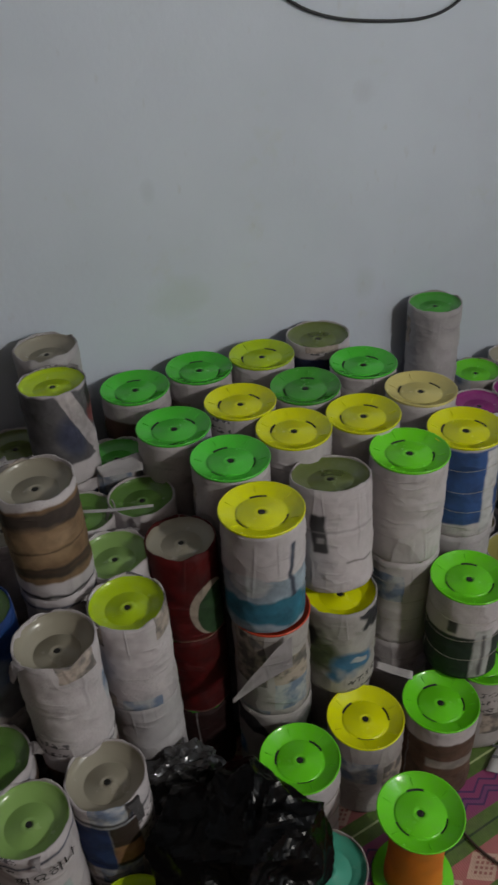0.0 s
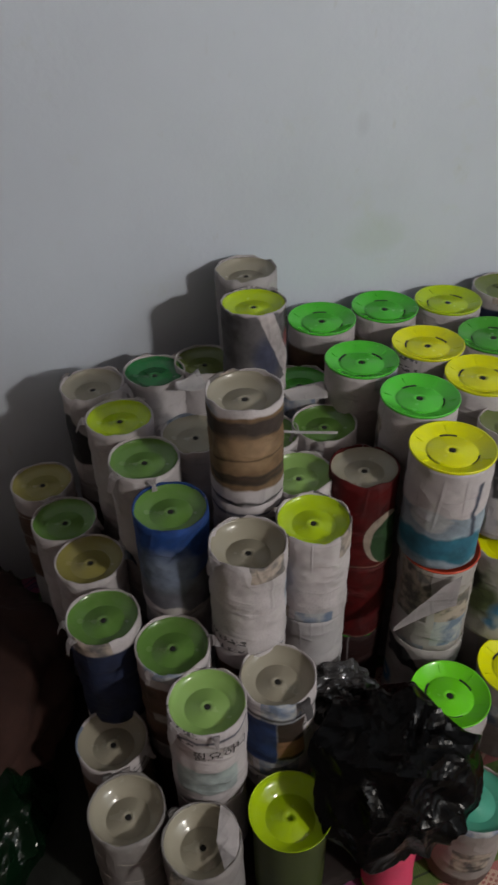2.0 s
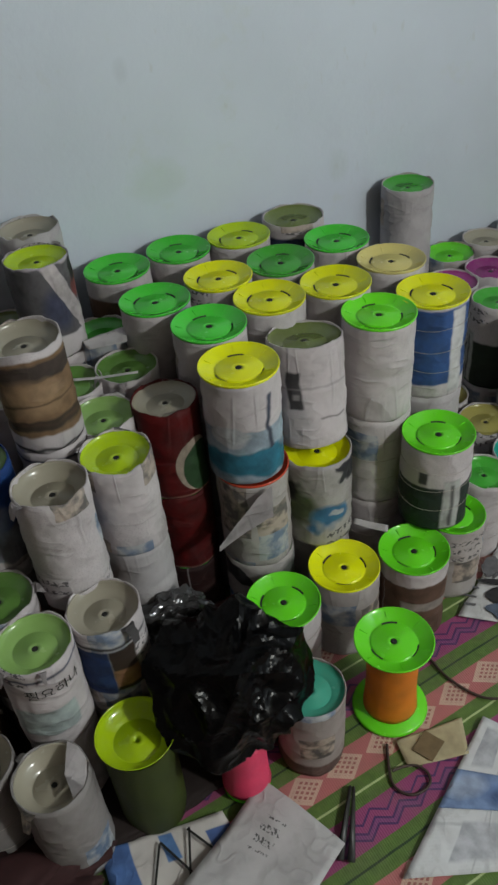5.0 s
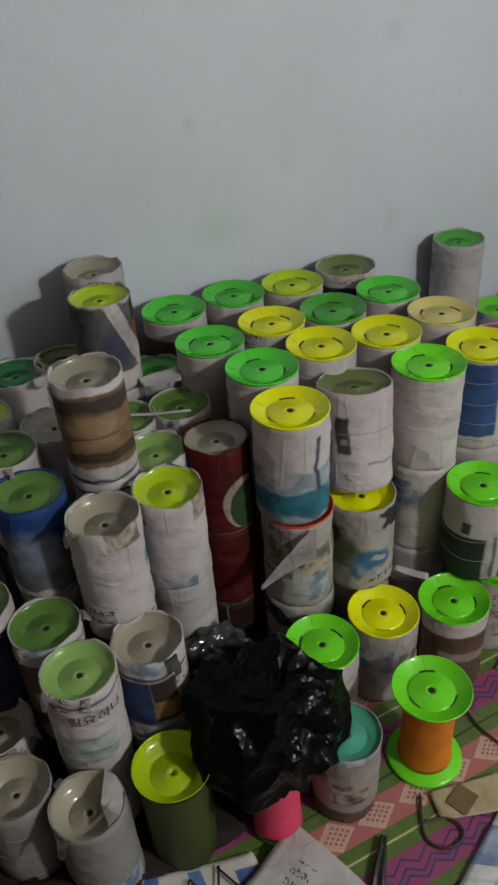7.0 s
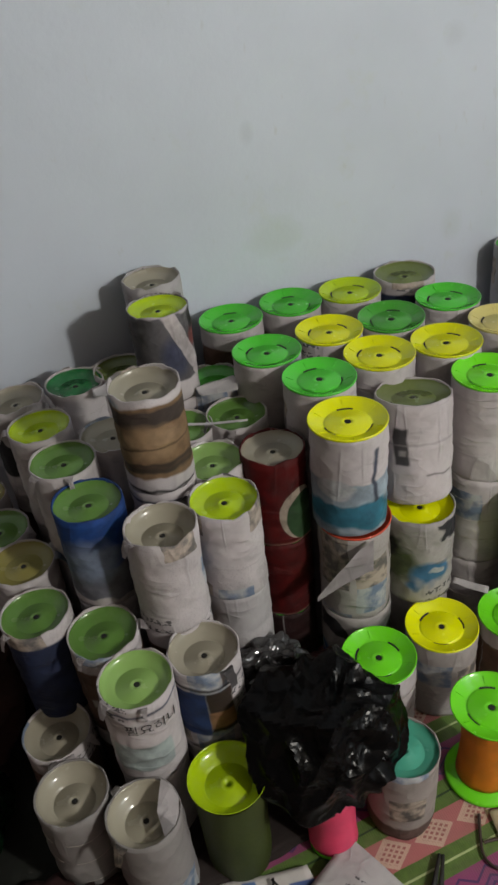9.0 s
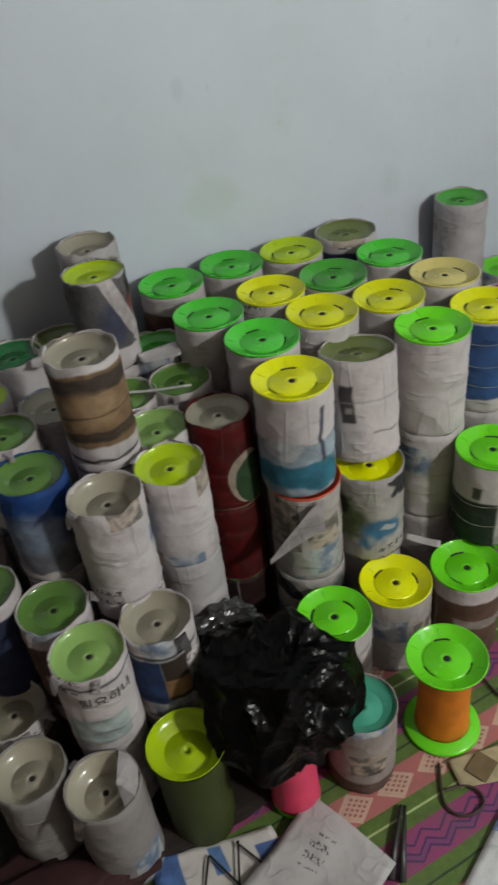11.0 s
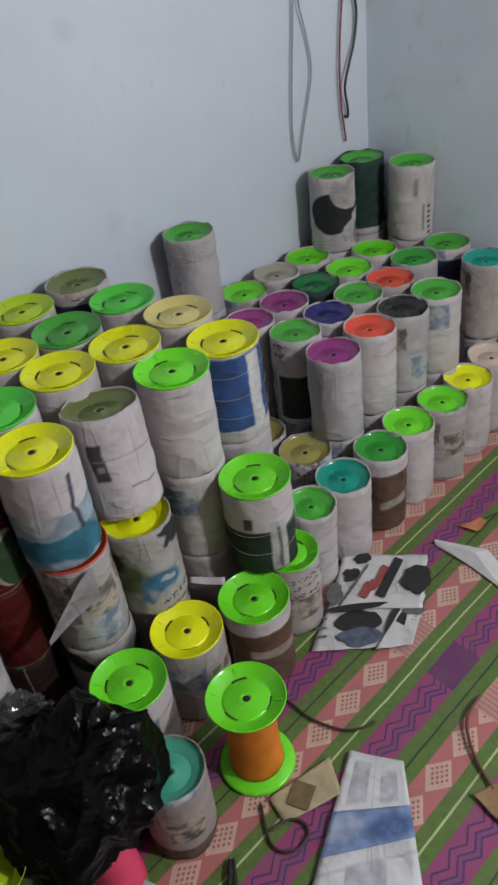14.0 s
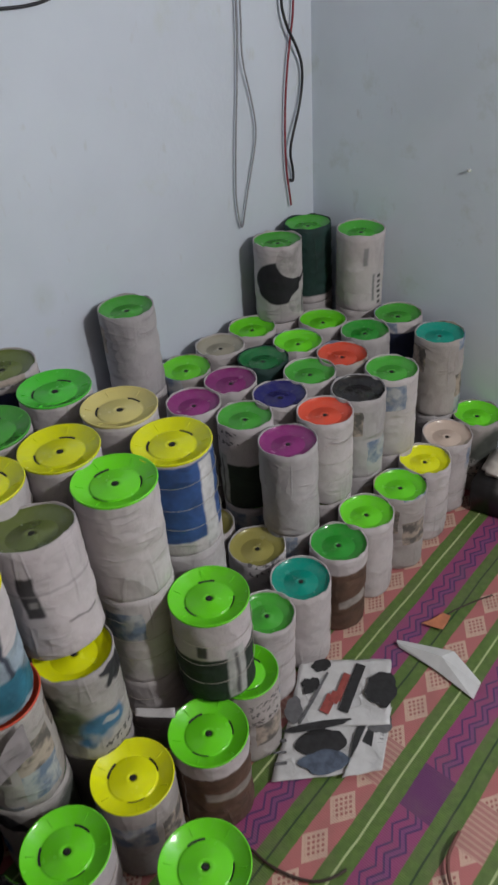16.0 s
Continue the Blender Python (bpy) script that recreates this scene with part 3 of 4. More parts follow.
def stack(x, y, top, levels, r, end, lid, paper, below=("plain", "news", "plain", "grey"), shift=(0, 0), **more):
    """Spools standing on one another up to the given height."""
    h = top / levels
    rnd = random.Random(int(x * 1000) * 7 + int(y * 1000))
    for k in range(levels - 1):
        f = levels - 1 - k
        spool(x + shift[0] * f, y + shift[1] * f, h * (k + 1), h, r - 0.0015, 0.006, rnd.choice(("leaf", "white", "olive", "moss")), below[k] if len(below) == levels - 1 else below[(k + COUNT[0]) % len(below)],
              lean=(0, 0), group=more.get("group", "stacked thread spools"), detail=False)
    return spool(x, y, top, h, r, end, lid, paper, **more)


# ---- structure ----
XL, XR, YB, YF, ZC = -2.2, 2.162, 1.618, -3.4, 2.9


def slab(name, dims, material, label):
    bm = bmesh.new()
    box(bm, *dims)
    return tagged(link(name, bm, material, smooth=False), label, name.split("_")[0], kind="structure")


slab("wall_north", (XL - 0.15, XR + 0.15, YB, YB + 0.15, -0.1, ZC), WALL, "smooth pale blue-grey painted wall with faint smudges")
slab("wall_east", (XR, XR + 0.15, 0.3, YB, -0.1, ZC), WALL_LIT_SIDE, "smooth pale blue-grey painted wall with a nail")
slab("wall_east_2", (XR, XR + 0.15, YF, 0.3, -0.1, ZC), WALL_LIT_SIDE, "smooth pale blue-grey painted wall")
slab("wall_west", (XL - 0.15, XL, YF, YB, -0.1, ZC), DULL, "unseen plain wall, brown to dim the bounce")
slab("wall_south", (XL - 0.15, XR + 0.15, YF - 0.15, YF, -0.1, ZC), DULL, "unseen plain wall, brown to dim the bounce")
slab("ceiling", (XL, XR, YF, YB, ZC, ZC + 0.1), CEILING, "unseen plain ceiling, darkened to cut the bounce")
slab("floor", (XL, XR, YF, YB, -0.1, -0.006), plain("cement_floor", (0.30, 0.29, 0.28), 0.8, 12), "grey cement floor under the mat")

bm = bmesh.new()
bmesh.ops.create_grid(bm, x_segments=140, y_segments=120, size=0.5)
for v in bm.verts:
    v.co.x = v.co.x * 3.2 + 0.55
    v.co.y = v.co.y * 2.9 + 0.16
    v.co.z = -0.002 + 0.0016 * noise.noise(Vector((v.co.x * 5, v.co.y * 7, 0)))
tagged(link("floor_mat", bm, mat_weave()), "woven plastic floor mat with green stripes, pink diamonds and magenta zigzags", "mat", kind="structure")

# ---- the large spools by the wall, three high ----
BIG = 0.0765
for x, y, top, lid, paper in [
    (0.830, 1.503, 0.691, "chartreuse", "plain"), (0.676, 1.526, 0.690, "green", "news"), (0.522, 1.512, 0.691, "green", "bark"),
    (1.012, 1.356, 0.688, "green", "plain"), (0.850, 1.330, 0.692, "leaf", "plain"), (0.692, 1.332, 0.694, "yellow", "news"),
    (0.535, 1.318, 0.691, "green", "plain"), (0.585, 1.160, 0.695, "green", "plain"), (0.742, 1.194, 0.690, "yellow", "plain"),
    (0.896, 1.172, 0.689, "yellow", "plain"), (0.904, 1.028, 0.680, "lime", "plain"), (1.048, 1.192, 0.689, "cream", "plain"),
]:
    stack(x, y, top + 0.006, 3, BIG, "flange", lid, paper, note=" by the wall")
stack(0.995, 1.524, 0.696, 3, BIG, 0.008, "olive", "ink", note=" by the wall")
for z, paper, lid, end in ((0.232, "nature", "leaf", 0.006), (0.462, "photo", "red", "flange")):
    spool(0.578, 0.990, z, 0.232, BIG - 0.001, end, lid, paper, turn=20, lean=(0, 0), detail=False)
spool(0.572, 0.996, 0.698, 0.234, BIG, "flange", "yellow", "tealfoot", turn=45, twine=False, lean=(0, 0))
spool(0.735, 1.010, 0.228, 0.228, BIG - 0.001, 0.006, "leaf", "plain", lean=(0, 0), detail=False)
spool(0.722, 0.975, 0.450, 0.221, BIG - 0.004, 0.010, "yellow", "nature", turn=130, lean=(0, 0), note="")
spool(0.733, 1.018, 0.676, 0.221, BIG, 0.008, "olive", "smudge", turn=99, twine=False, lean=(-9, 3))
stack(1.053, 1.040, 0.683, 3, BIG, "flange", "yellow", "blue", turn=108, twine=True)
spool(0.968, 0.888, 0.444, 0.222, BIG, "flange", "lime", "darkfoot", turn=150, twine=True, lean=(0, 0))
ROW = " on the mat"
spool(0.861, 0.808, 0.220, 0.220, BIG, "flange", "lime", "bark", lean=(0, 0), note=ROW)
spool(0.708, 0.848, 0.218, 0.218, BIG, "flange", "yellow", "photo", lean=(0, 0), note=ROW)
spool(0.545, 0.822, 0.230, 0.230, BIG, "flange", "lime", "news", lean=(0, 0), note=ROW)
spool(1.006, 0.852, 0.220, 0.220, 0.069, "flange", "lime", "photo", lean=(0, 0), note=ROW)

# ---- the smaller spools towards the corner, two high ----
SMALL = 0.0685
CORNER = "spools towards the corner"
for x, y, lid, paper in [
    (1.412, 1.216, "leaf", "darkfoot"), (1.404, 1.068, "purple", "grey"), (1.547, 1.079, "red", "plain"), (1.796, 1.220, "red", "photo"),
    (1.816, 1.072, "leaf", "plain"), (1.675, 1.229, "leaf", "plain"), (1.648, 1.370, "pine", "forest"), (1.490, 1.505, "lime", "photo"),
    (1.380, 1.360, "purple", "plain"), (1.514, 1.361, "purple", "plain"), (1.543, 1.218, "navy", "plain"), (1.684, 1.083, "black", "grey"),
    (1.942, 1.248, "emerald", "grey"), (1.780, 1.361, "lime", "ink"), (1.918, 1.387, "lime", "plain"), (2.050, 1.076, "teal", "photo"),
    (2.084, 1.234, "leaf", "ink"), (1.628, 1.512, "white", "plain"), (1.766, 1.515, "lime", "plain"),
]:
    stack(x, y, 0.470, 2, SMALL, 0.008, lid, paper, group=CORNER)
for x, y, lid, paper, turn in [(1.356, 1.540, "leaf", "grey", 10), (1.886, 1.520, "leaf", "swoosh", 144), (2.040, 1.535, "leaf", "forest", 40), (2.088, 1.385, "leaf", "lettered", 80)]:
    stack(x, y, 0.690, 3, SMALL, 0.008, lid, paper, group=CORNER, note=" in a tower", turn=turn, twine=False)
for x, y, lid, paper in [
    (1.137, 0.917, "leaf", "plain"), (1.267, 0.926, "teal", "plain"), (1.409, 0.932, "emerald", "bark"), (1.541, 0.942, "lime", "plain"),
    (1.678, 0.937, "lime", "photo"), (1.813, 0.950, "yellow", "plain"), (1.950, 0.973, "blush", "news"), (2.092, 0.960, "lime", "nature"),
    (1.279, 1.070, "khaki", "grey"), (1.254, 1.214, "khaki", "plain"),
]:
    spool(x, y, 0.234, 0.234, SMALL - (0.0065 if x < 1.2 else 0), 0.010, lid, paper, group=CORNER, note=ROW)

# ---- the mixed pile to the west ----
MID = 0.0655
PILE = "mixed pile of spools"
for x, y, top, levels, lid, paper, deep, turn in [
    (0.354, 1.530, 0.832, 4, "white", "grey", 0.016, 0), (0.328, 1.396, 0.822, 4, "chartreuse", "torn", 0.006, 108), (0.224, 1.098, 0.824, 4, "white", "brown", 0.016, 0),
    (0.311, 0.983, 0.615, 3, "chartreuse", "news", 0.012, 30), (0.178, 0.942, 0.628, 3, "white", "news", 0.022, 100), (0.332, 1.116, 0.605, 3, "pale", "plain", 0.014, 0),
    (0.448, 1.078, 0.618, 3, "white", "red", 0.010, 70), (0.432, 1.245, 0.612, 3, "moss", "plain", 0.008, 0), (0.308, 1.262, 0.605, 3, "moss", "plain", 0.008, 0),
    (0.424, 1.380, 0.627, 3, "leaf", "news", 0.010, 0), (0.193, 0.824, 0.424, 2, "white", "advert", 0.018, 144), (0.062, 0.806, 0.434, 2, "pale", "notice", 0.015, 158),
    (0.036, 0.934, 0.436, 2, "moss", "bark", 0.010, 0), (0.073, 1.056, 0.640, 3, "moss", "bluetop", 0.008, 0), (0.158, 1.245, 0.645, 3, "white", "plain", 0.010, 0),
    (0.052, 1.184, 0.655, 3, "moss", "plain", 0.006, 0), (0.030, 1.310, 0.665, 3, "chartreuse", "plain", 0.006, 0), (-0.004, 1.438, 0.670, 3, "white", "swoosh", 0.014, 144),
    (0.124, 1.475, 0.657, 3, "pine", "plain", 0.008, 0), (0.238, 1.480, 0.657, 3, "olive", "plain", 0.008, 0), (-0.069, 1.006, 0.462, 2, "moss", "ink", 0.008, 0),
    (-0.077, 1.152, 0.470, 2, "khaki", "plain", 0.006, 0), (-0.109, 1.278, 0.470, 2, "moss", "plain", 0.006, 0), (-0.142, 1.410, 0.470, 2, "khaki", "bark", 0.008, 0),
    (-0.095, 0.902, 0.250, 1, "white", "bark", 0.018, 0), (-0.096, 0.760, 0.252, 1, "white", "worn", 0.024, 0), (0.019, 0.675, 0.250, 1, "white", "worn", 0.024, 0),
    (0.493, 0.635, 0.206, 1, "mint", "dirty", 0.008, 0),
]:
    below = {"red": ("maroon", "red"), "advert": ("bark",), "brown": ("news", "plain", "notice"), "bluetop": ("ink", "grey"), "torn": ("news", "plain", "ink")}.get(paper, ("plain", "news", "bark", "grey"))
    made = stack(x, y, top, levels, MID, deep, lid, paper, below=below, group=PILE, turn=turn, note=" in a pile")
    if paper == "notice":
        # heading printed round the wrapper
        text = bpy.data.curves.new("heading", "FONT")
        text.body, text.size, text.align_x = "필요하나", 0.027, "CENTER"
        holder = bpy.data.objects.new("heading", text)
        scene.collection.objects.link(holder)
        bpy.context.view_layer.update()
        flat = bpy.data.meshes.new_from_object(holder.evaluated_get(bpy.context.evaluated_depsgraph_get()))
        bm = bmesh.new()
        bm.from_mesh(flat)
        bpy.data.objects.remove(holder)
        bmesh.ops.triangulate(bm, faces=list(bm.faces))
        for v in bm.verts:
            a = radians(-83 - turn) + v.co.x / MID
            v.co = Vector(((MID + 0.0035) * math.cos(a), (MID + 0.0035) * math.sin(a), top / levels * 0.71 + v.co.y))
        part("heading", bm, DARK, made, "printed black heading", False)
    if x == 0.019:
        # the wrapper's corner folded flat over part of the sunken end
        bm = bmesh.new()
        low = [bm.verts.new((MID * 0.97 * math.cos(a), MID * 0.97 * math.sin(a), top + 0.002 + 0.003 * math.sin(3 * a))) for a in (-1.2, -0.8, -0.4, 0.0, 0.4, 0.8)]
        bm.faces.new(low + [bm.verts.new((0.022, -0.012, top + 0.004))])
        bmesh.ops.solidify(bm, geom=list(bm.faces), thickness=0.0006)
        part("paper_fold", bm, PAPER["plain"], made, "folded corner of the paper", False)


# ---- bare spools of coloured thread ----
def bare_spool(x, y, h, r, colour, material, label, turn=0.0, open_top=False, foot=1.0):
    root = tagged(new("thread_spool"), label, "thread spool", "bare spools of thread")
    root.matrix_world = pose(x, y, 0, 0, 0, turn)
    bm = bmesh.new()

    def warp(a, rr, z):
        return rr + 0.0006 * noise.noise(Vector((math.cos(a) * 3, math.sin(a) * 3, z * 90))), z

    lathe(bm, [(0.02, 0.016), (r * 0.70, 0.016)] + [(r * (0.66 + 0.06 * abs(2 * k / 16 - 1) ** 2), 0.016 + (h - 0.036) * k / 16) for k in range(17)] + [(0.02, h - 0.020)], 44, warp)
    part("thread", bm, material, root, "tightly wound thread")
    if not open_top:
        flange(root, r, colour, h)
    flange(root, r * foot, colour, 0.002, True, False)
    return root


bare_spool(0.684, 0.634, 0.222, 0.0775, "lime", ORANGE, "bare lime green spool wound with orange thread on the mat", 40)
bare_spool(0.346, 0.634, 0.190, 0.067, "lime", PINK, "bare lime green spool of pink thread under the bag", open_top=True, foot=0.70)

cup = tagged(new("thread_spool"), "yellow-green spool wound with olive thread beside the bag", "thread spool", "bare spools of thread")
cup.location = (0.170, 0.680, 0)
bm = bmesh.new()
lathe(bm, [(0.03, 0.0), (0.058, 0.0), (0.062, 0.004), (0.063, 0.08), (0.065, 0.238)], 44)
part("thread", bm, GREENTHREAD, cup)
lid = shown("spool_end", bowl_mesh(0.0735, 0.028), PLASTIC["chartreuse"], cup, "yellow-green plastic dish")
lid.location = (0, 0, 0.256)


# ---- plastic bags and cloth ----
def crumple(name, centre, size, material, seed, parent=None, rough=0.3, cuts=5, coarse=1.5, smooth=True, fine=1.0):
    bm = bmesh.new()
    bmesh.ops.create_icosphere(bm, subdivisions=cuts, radius=1)
    for v in bm.verts:
        d = v.co.normalized()
        q = d * coarse + Vector((seed, seed * 0.7, 0))
        q2 = q + 0.25 * noise.noise_vector(q * 1.7)
        k = noise.noise(q) * 0.28 + (0.35 - abs(noise.noise(q2 * 1.9))) * rough + (0.35 - abs(noise.noise(q2 * 4.0))) * rough * 0.36 * fine + (0.3 - abs(noise.noise(q2 * 8.0))) * rough * 0.10 * fine
        p = d * (0.92 + k)
        v.co = Vector((p.x * size[0], p.y * size[1], max(p.z, -0.95) * size[2]))
    ob = link(name, bm, material, parent, smooth=smooth)
    ob.location = centre
    return ob


def crushed(name, centre, size, material, seed, parent=None, planes=30, cuts=6, folds=1.0):
    """Film crushed into a lump: bent flat facets that meet in sharp creases, with small folds."""
    rnd = random.Random(seed)
    faces = []
    for _ in range(planes):
        d = Vector((rnd.gauss(0, 1), rnd.gauss(0, 1), rnd.gauss(0, 1))).normalized()
        faces.append((d.x, d.y, d.z, rnd.uniform(0.78, 1.04)))
    faces = np.array(faces)
    bm = bmesh.new()
    bmesh.ops.create_icosphere(bm, subdivisions=cuts, radius=1)
    for v in bm.verts:
        d = v.co.normalized()
        e = (d + 0.34 * noise.noise_vector(d * 1.5 + Vector((seed, 0, 0)))).normalized()
        dots = faces[:, :3] @ np.array(e)
        reach = float(np.min(np.where(dots > 0.15, faces[:, 3] / np.maximum(dots, 0.15), 9.0)))
        q = d * 1.9 + Vector((seed * 2.0, 0, 0))
        fold = folds * (0.22 * (0.25 - abs(noise.noise(q + 0.5 * noise.noise_vector(q)))) + 0.035 * (0.25 - abs(noise.noise(q * 3.1))))
        p = d * (min(reach, 1.25) + fold)
        v.co = Vector((p.x * size[0], p.y * size[1], max(p.z, -0.97) * size[2]))
    ob = link(name, bm, material, parent, smooth=False)
    ob.location = centre
    return ob


def film(name, colour, rough, grain=30.0, strength=0.8, metal=0.0):
    n = Nodes(name, rough, metal)
    p = n.coord("Object")
    warped = n.vec("ADD", p, n.vec("MULTIPLY", n.noise(p, 9, 2, out=1), (0.06, 0.06, 0.06)))
    ridge = n.math("ABSOLUTE", n.math("SUBTRACT", n.noise(warped, grain, 2), 0.5))
    n.bsdf.inputs["Specular IOR Level"].default_value = 0.12
    n.bump(n.math("ADD", ridge, n.math("MULTIPLY", n.math("ABSOLUTE", n.math("SUBTRACT", n.noise(warped, grain * 2.7, 1), 0.5)), 0.45)), strength, 0.02)
    return n.done(colour)


bag = tagged(new("plastic_bag"), "crumpled shiny black plastic bag resting on spools", "bag")
bag.location = (0.362, 0.708, 0.08)
crushed("film", (0.004, 0, 0.160), (0.144, 0.158, 0.152), film("black_film", (0.0015, 0.0015, 0.0018), 0.24, 7, 0.06), 3, bag)
# neck is the same black film; its lamp sheen is painted as grey metal
crushed("gathered_neck", (-0.040, 0.172, 0.165), (0.085, 0.058, 0.062), film("black_film_painted_sheen", (0.10, 0.10, 0.105), 0.16, 14, 0.35, 0.6), 8, bag, 40, 5, 2.2)

green_bag = crushed("plastic_bag", (-0.345, 0.92, 0.085), (0.12, 0.17, 0.10), film("green_film", (0.002, 0.010, 0.004), 0.14, 6, 0.06), 5, planes=24, folds=0.7)
tagged(green_bag, "dark green shiny plastic bag on the mat", "bag")
red_cloth = crumple("cloth", (-0.22, 0.625, 0.040), (0.27, 0.115, 0.045), plain("red_cloth", (0.034, 0.007, 0.008), 0.85, 60), 1.7, rough=0.45)
tagged(red_cloth, "crumpled dark red cloth on the mat", "cloth")
# two flat dark cloths added to darken the shaded mat beside and between spools
side_shade_cloth = crumple("cloth", (-0.185, 1.00, 0.010), (0.17, 0.36, 0.022), plain("black_green_cloth", (0.010, 0.012, 0.009), 0.85, 60), 6.2, rough=0.35)
tagged(side_shade_cloth, "blackish green cloth darkening the mat beside spools", "cloth")
gap_shade_cloth = crumple("cloth", (0.185, 0.715, 0.010), (0.31, 0.080, 0.020), plain("black_brown_cloth", (0.016, 0.009, 0.008), 0.9, 60), 4.4, rough=0.35)
tagged(gap_shade_cloth, "dark brown cloth darkening the mat between spools", "cloth")
dark_cloth = crumple("cloth", (-0.44, 1.20, 0.12), (0.27, 0.34, 0.15), plain("rust_cloth", (0.036, 0.011, 0.007), 0.9, 50), 2.6)
tagged(dark_cloth, "heap of dark rust-coloured cloth by the wall", "cloth")


# ---- paper, card and scraps on the mat ----
def sheet(name, corners, material, label, category, lift=0.004, wave=0.004, cuts=14, jag=0.0, parent=None):
    """A thin sheet between four corners, a little curled, with worn edges. Its corners run round, u along the first side."""
    bm = bmesh.new()
    uv = bm.loops.layers.uv.verify()
    a, b, c, d = (Vector((*p, 0)) for p in corners)
    middle = (a + b + c + d) / 4
    grid, seed = [], corners[0][0] * 31
    for i in range(cuts + 1):
        row = []
        for j in range(cuts + 1):
            u, v = j / cuts, i / cuts
            p = a.lerp(b, u).lerp(d.lerp(c, u), v)
            if jag and (i in (0, cuts) or j in (0, cuts)):
                p += (middle - p) * jag * (0.5 + noise.noise(p * 23))
            p -= middle
            p.z = wave * (0.8 + noise.noise(Vector((p.x * 9 + seed, p.y * 9, 0)))) + wave * 1.2 * max(0, abs(u - 0.5) + abs(v - 0.5) - 0.55)
            row.append(bm.verts.new(p))
        grid.append(row)
    for i in range(cuts):
        for j in range(cuts):
            f = bm.faces.new((grid[i][j], grid[i][j + 1], grid[i + 1][j + 1], grid[i + 1][j]))
            for loop, (uu, vv) in zip(f.loops, ((j, i), (j + 1, i), (j + 1, i + 1), (j, i + 1))):
                loop[uv].uv = (uu / cuts, vv / cuts)
    bmesh.ops.recalc_face_normals(bm, faces=bm.faces)
    geom = bmesh.ops.extrude_face_region(bm, geom=list(bm.faces))["geom"]
    for g in geom:
        if isinstance(g, bmesh.types.BMVert):
            g.co.z += 0.0006
    ob = link(name, bm, material, parent)
    ob.location = middle + Vector((0, 0, lift))
    return tagged(ob, label, category) if not parent else ob


WHITE = (0.60, 0.61, 0.63)
INK = plain("printing_ink", (0.025, 0.025, 0.028), 0.7, 60, 0.5)
GREYINK = plain("grey_ink", (0.13, 0.13, 0.14), 0.7, 60, 0.6)
BLUEINK = plain("blue_grey_ink", (0.10, 0.13, 0.19), 0.7, 45, 0.45)
REDINK = plain("red_ink", (0.34, 0.07, 0.06), 0.7, 70, 0.6)
PAGE = newsprint("loose_news_page", tint=(0.60, 0.60, 0.61), ink=0.8, photo=0.0, heads=0.97)
news = tagged(new("newspaper"), "crumpled black-and-white newspaper pages on the mat", "newspaper")
news.location = (1.15, 0.74, 0)
lower = sheet("page", ((-0.203, 0.002), (-0.029, -0.154), (0.115, -0.083), (-0.060, 0.079)), PAGE, "", "", lift=0.003, wave=0.003, jag=0.06, parent=news)
upper = sheet("page", ((-0.088, 0.062), (0.067, -0.113), (0.214, -0.008), (0.073, 0.157)), PAGE, "", "", lift=0.009, wave=0.004, jag=0.07, parent=news)
turned = sheet("turned_corner", ((-0.103, -0.103), (-0.029, -0.154), (0.051, -0.114), (0.040, -0.066)), PAGE, "", "", lift=0.008, wave=0.003, jag=0.05, parent=news)
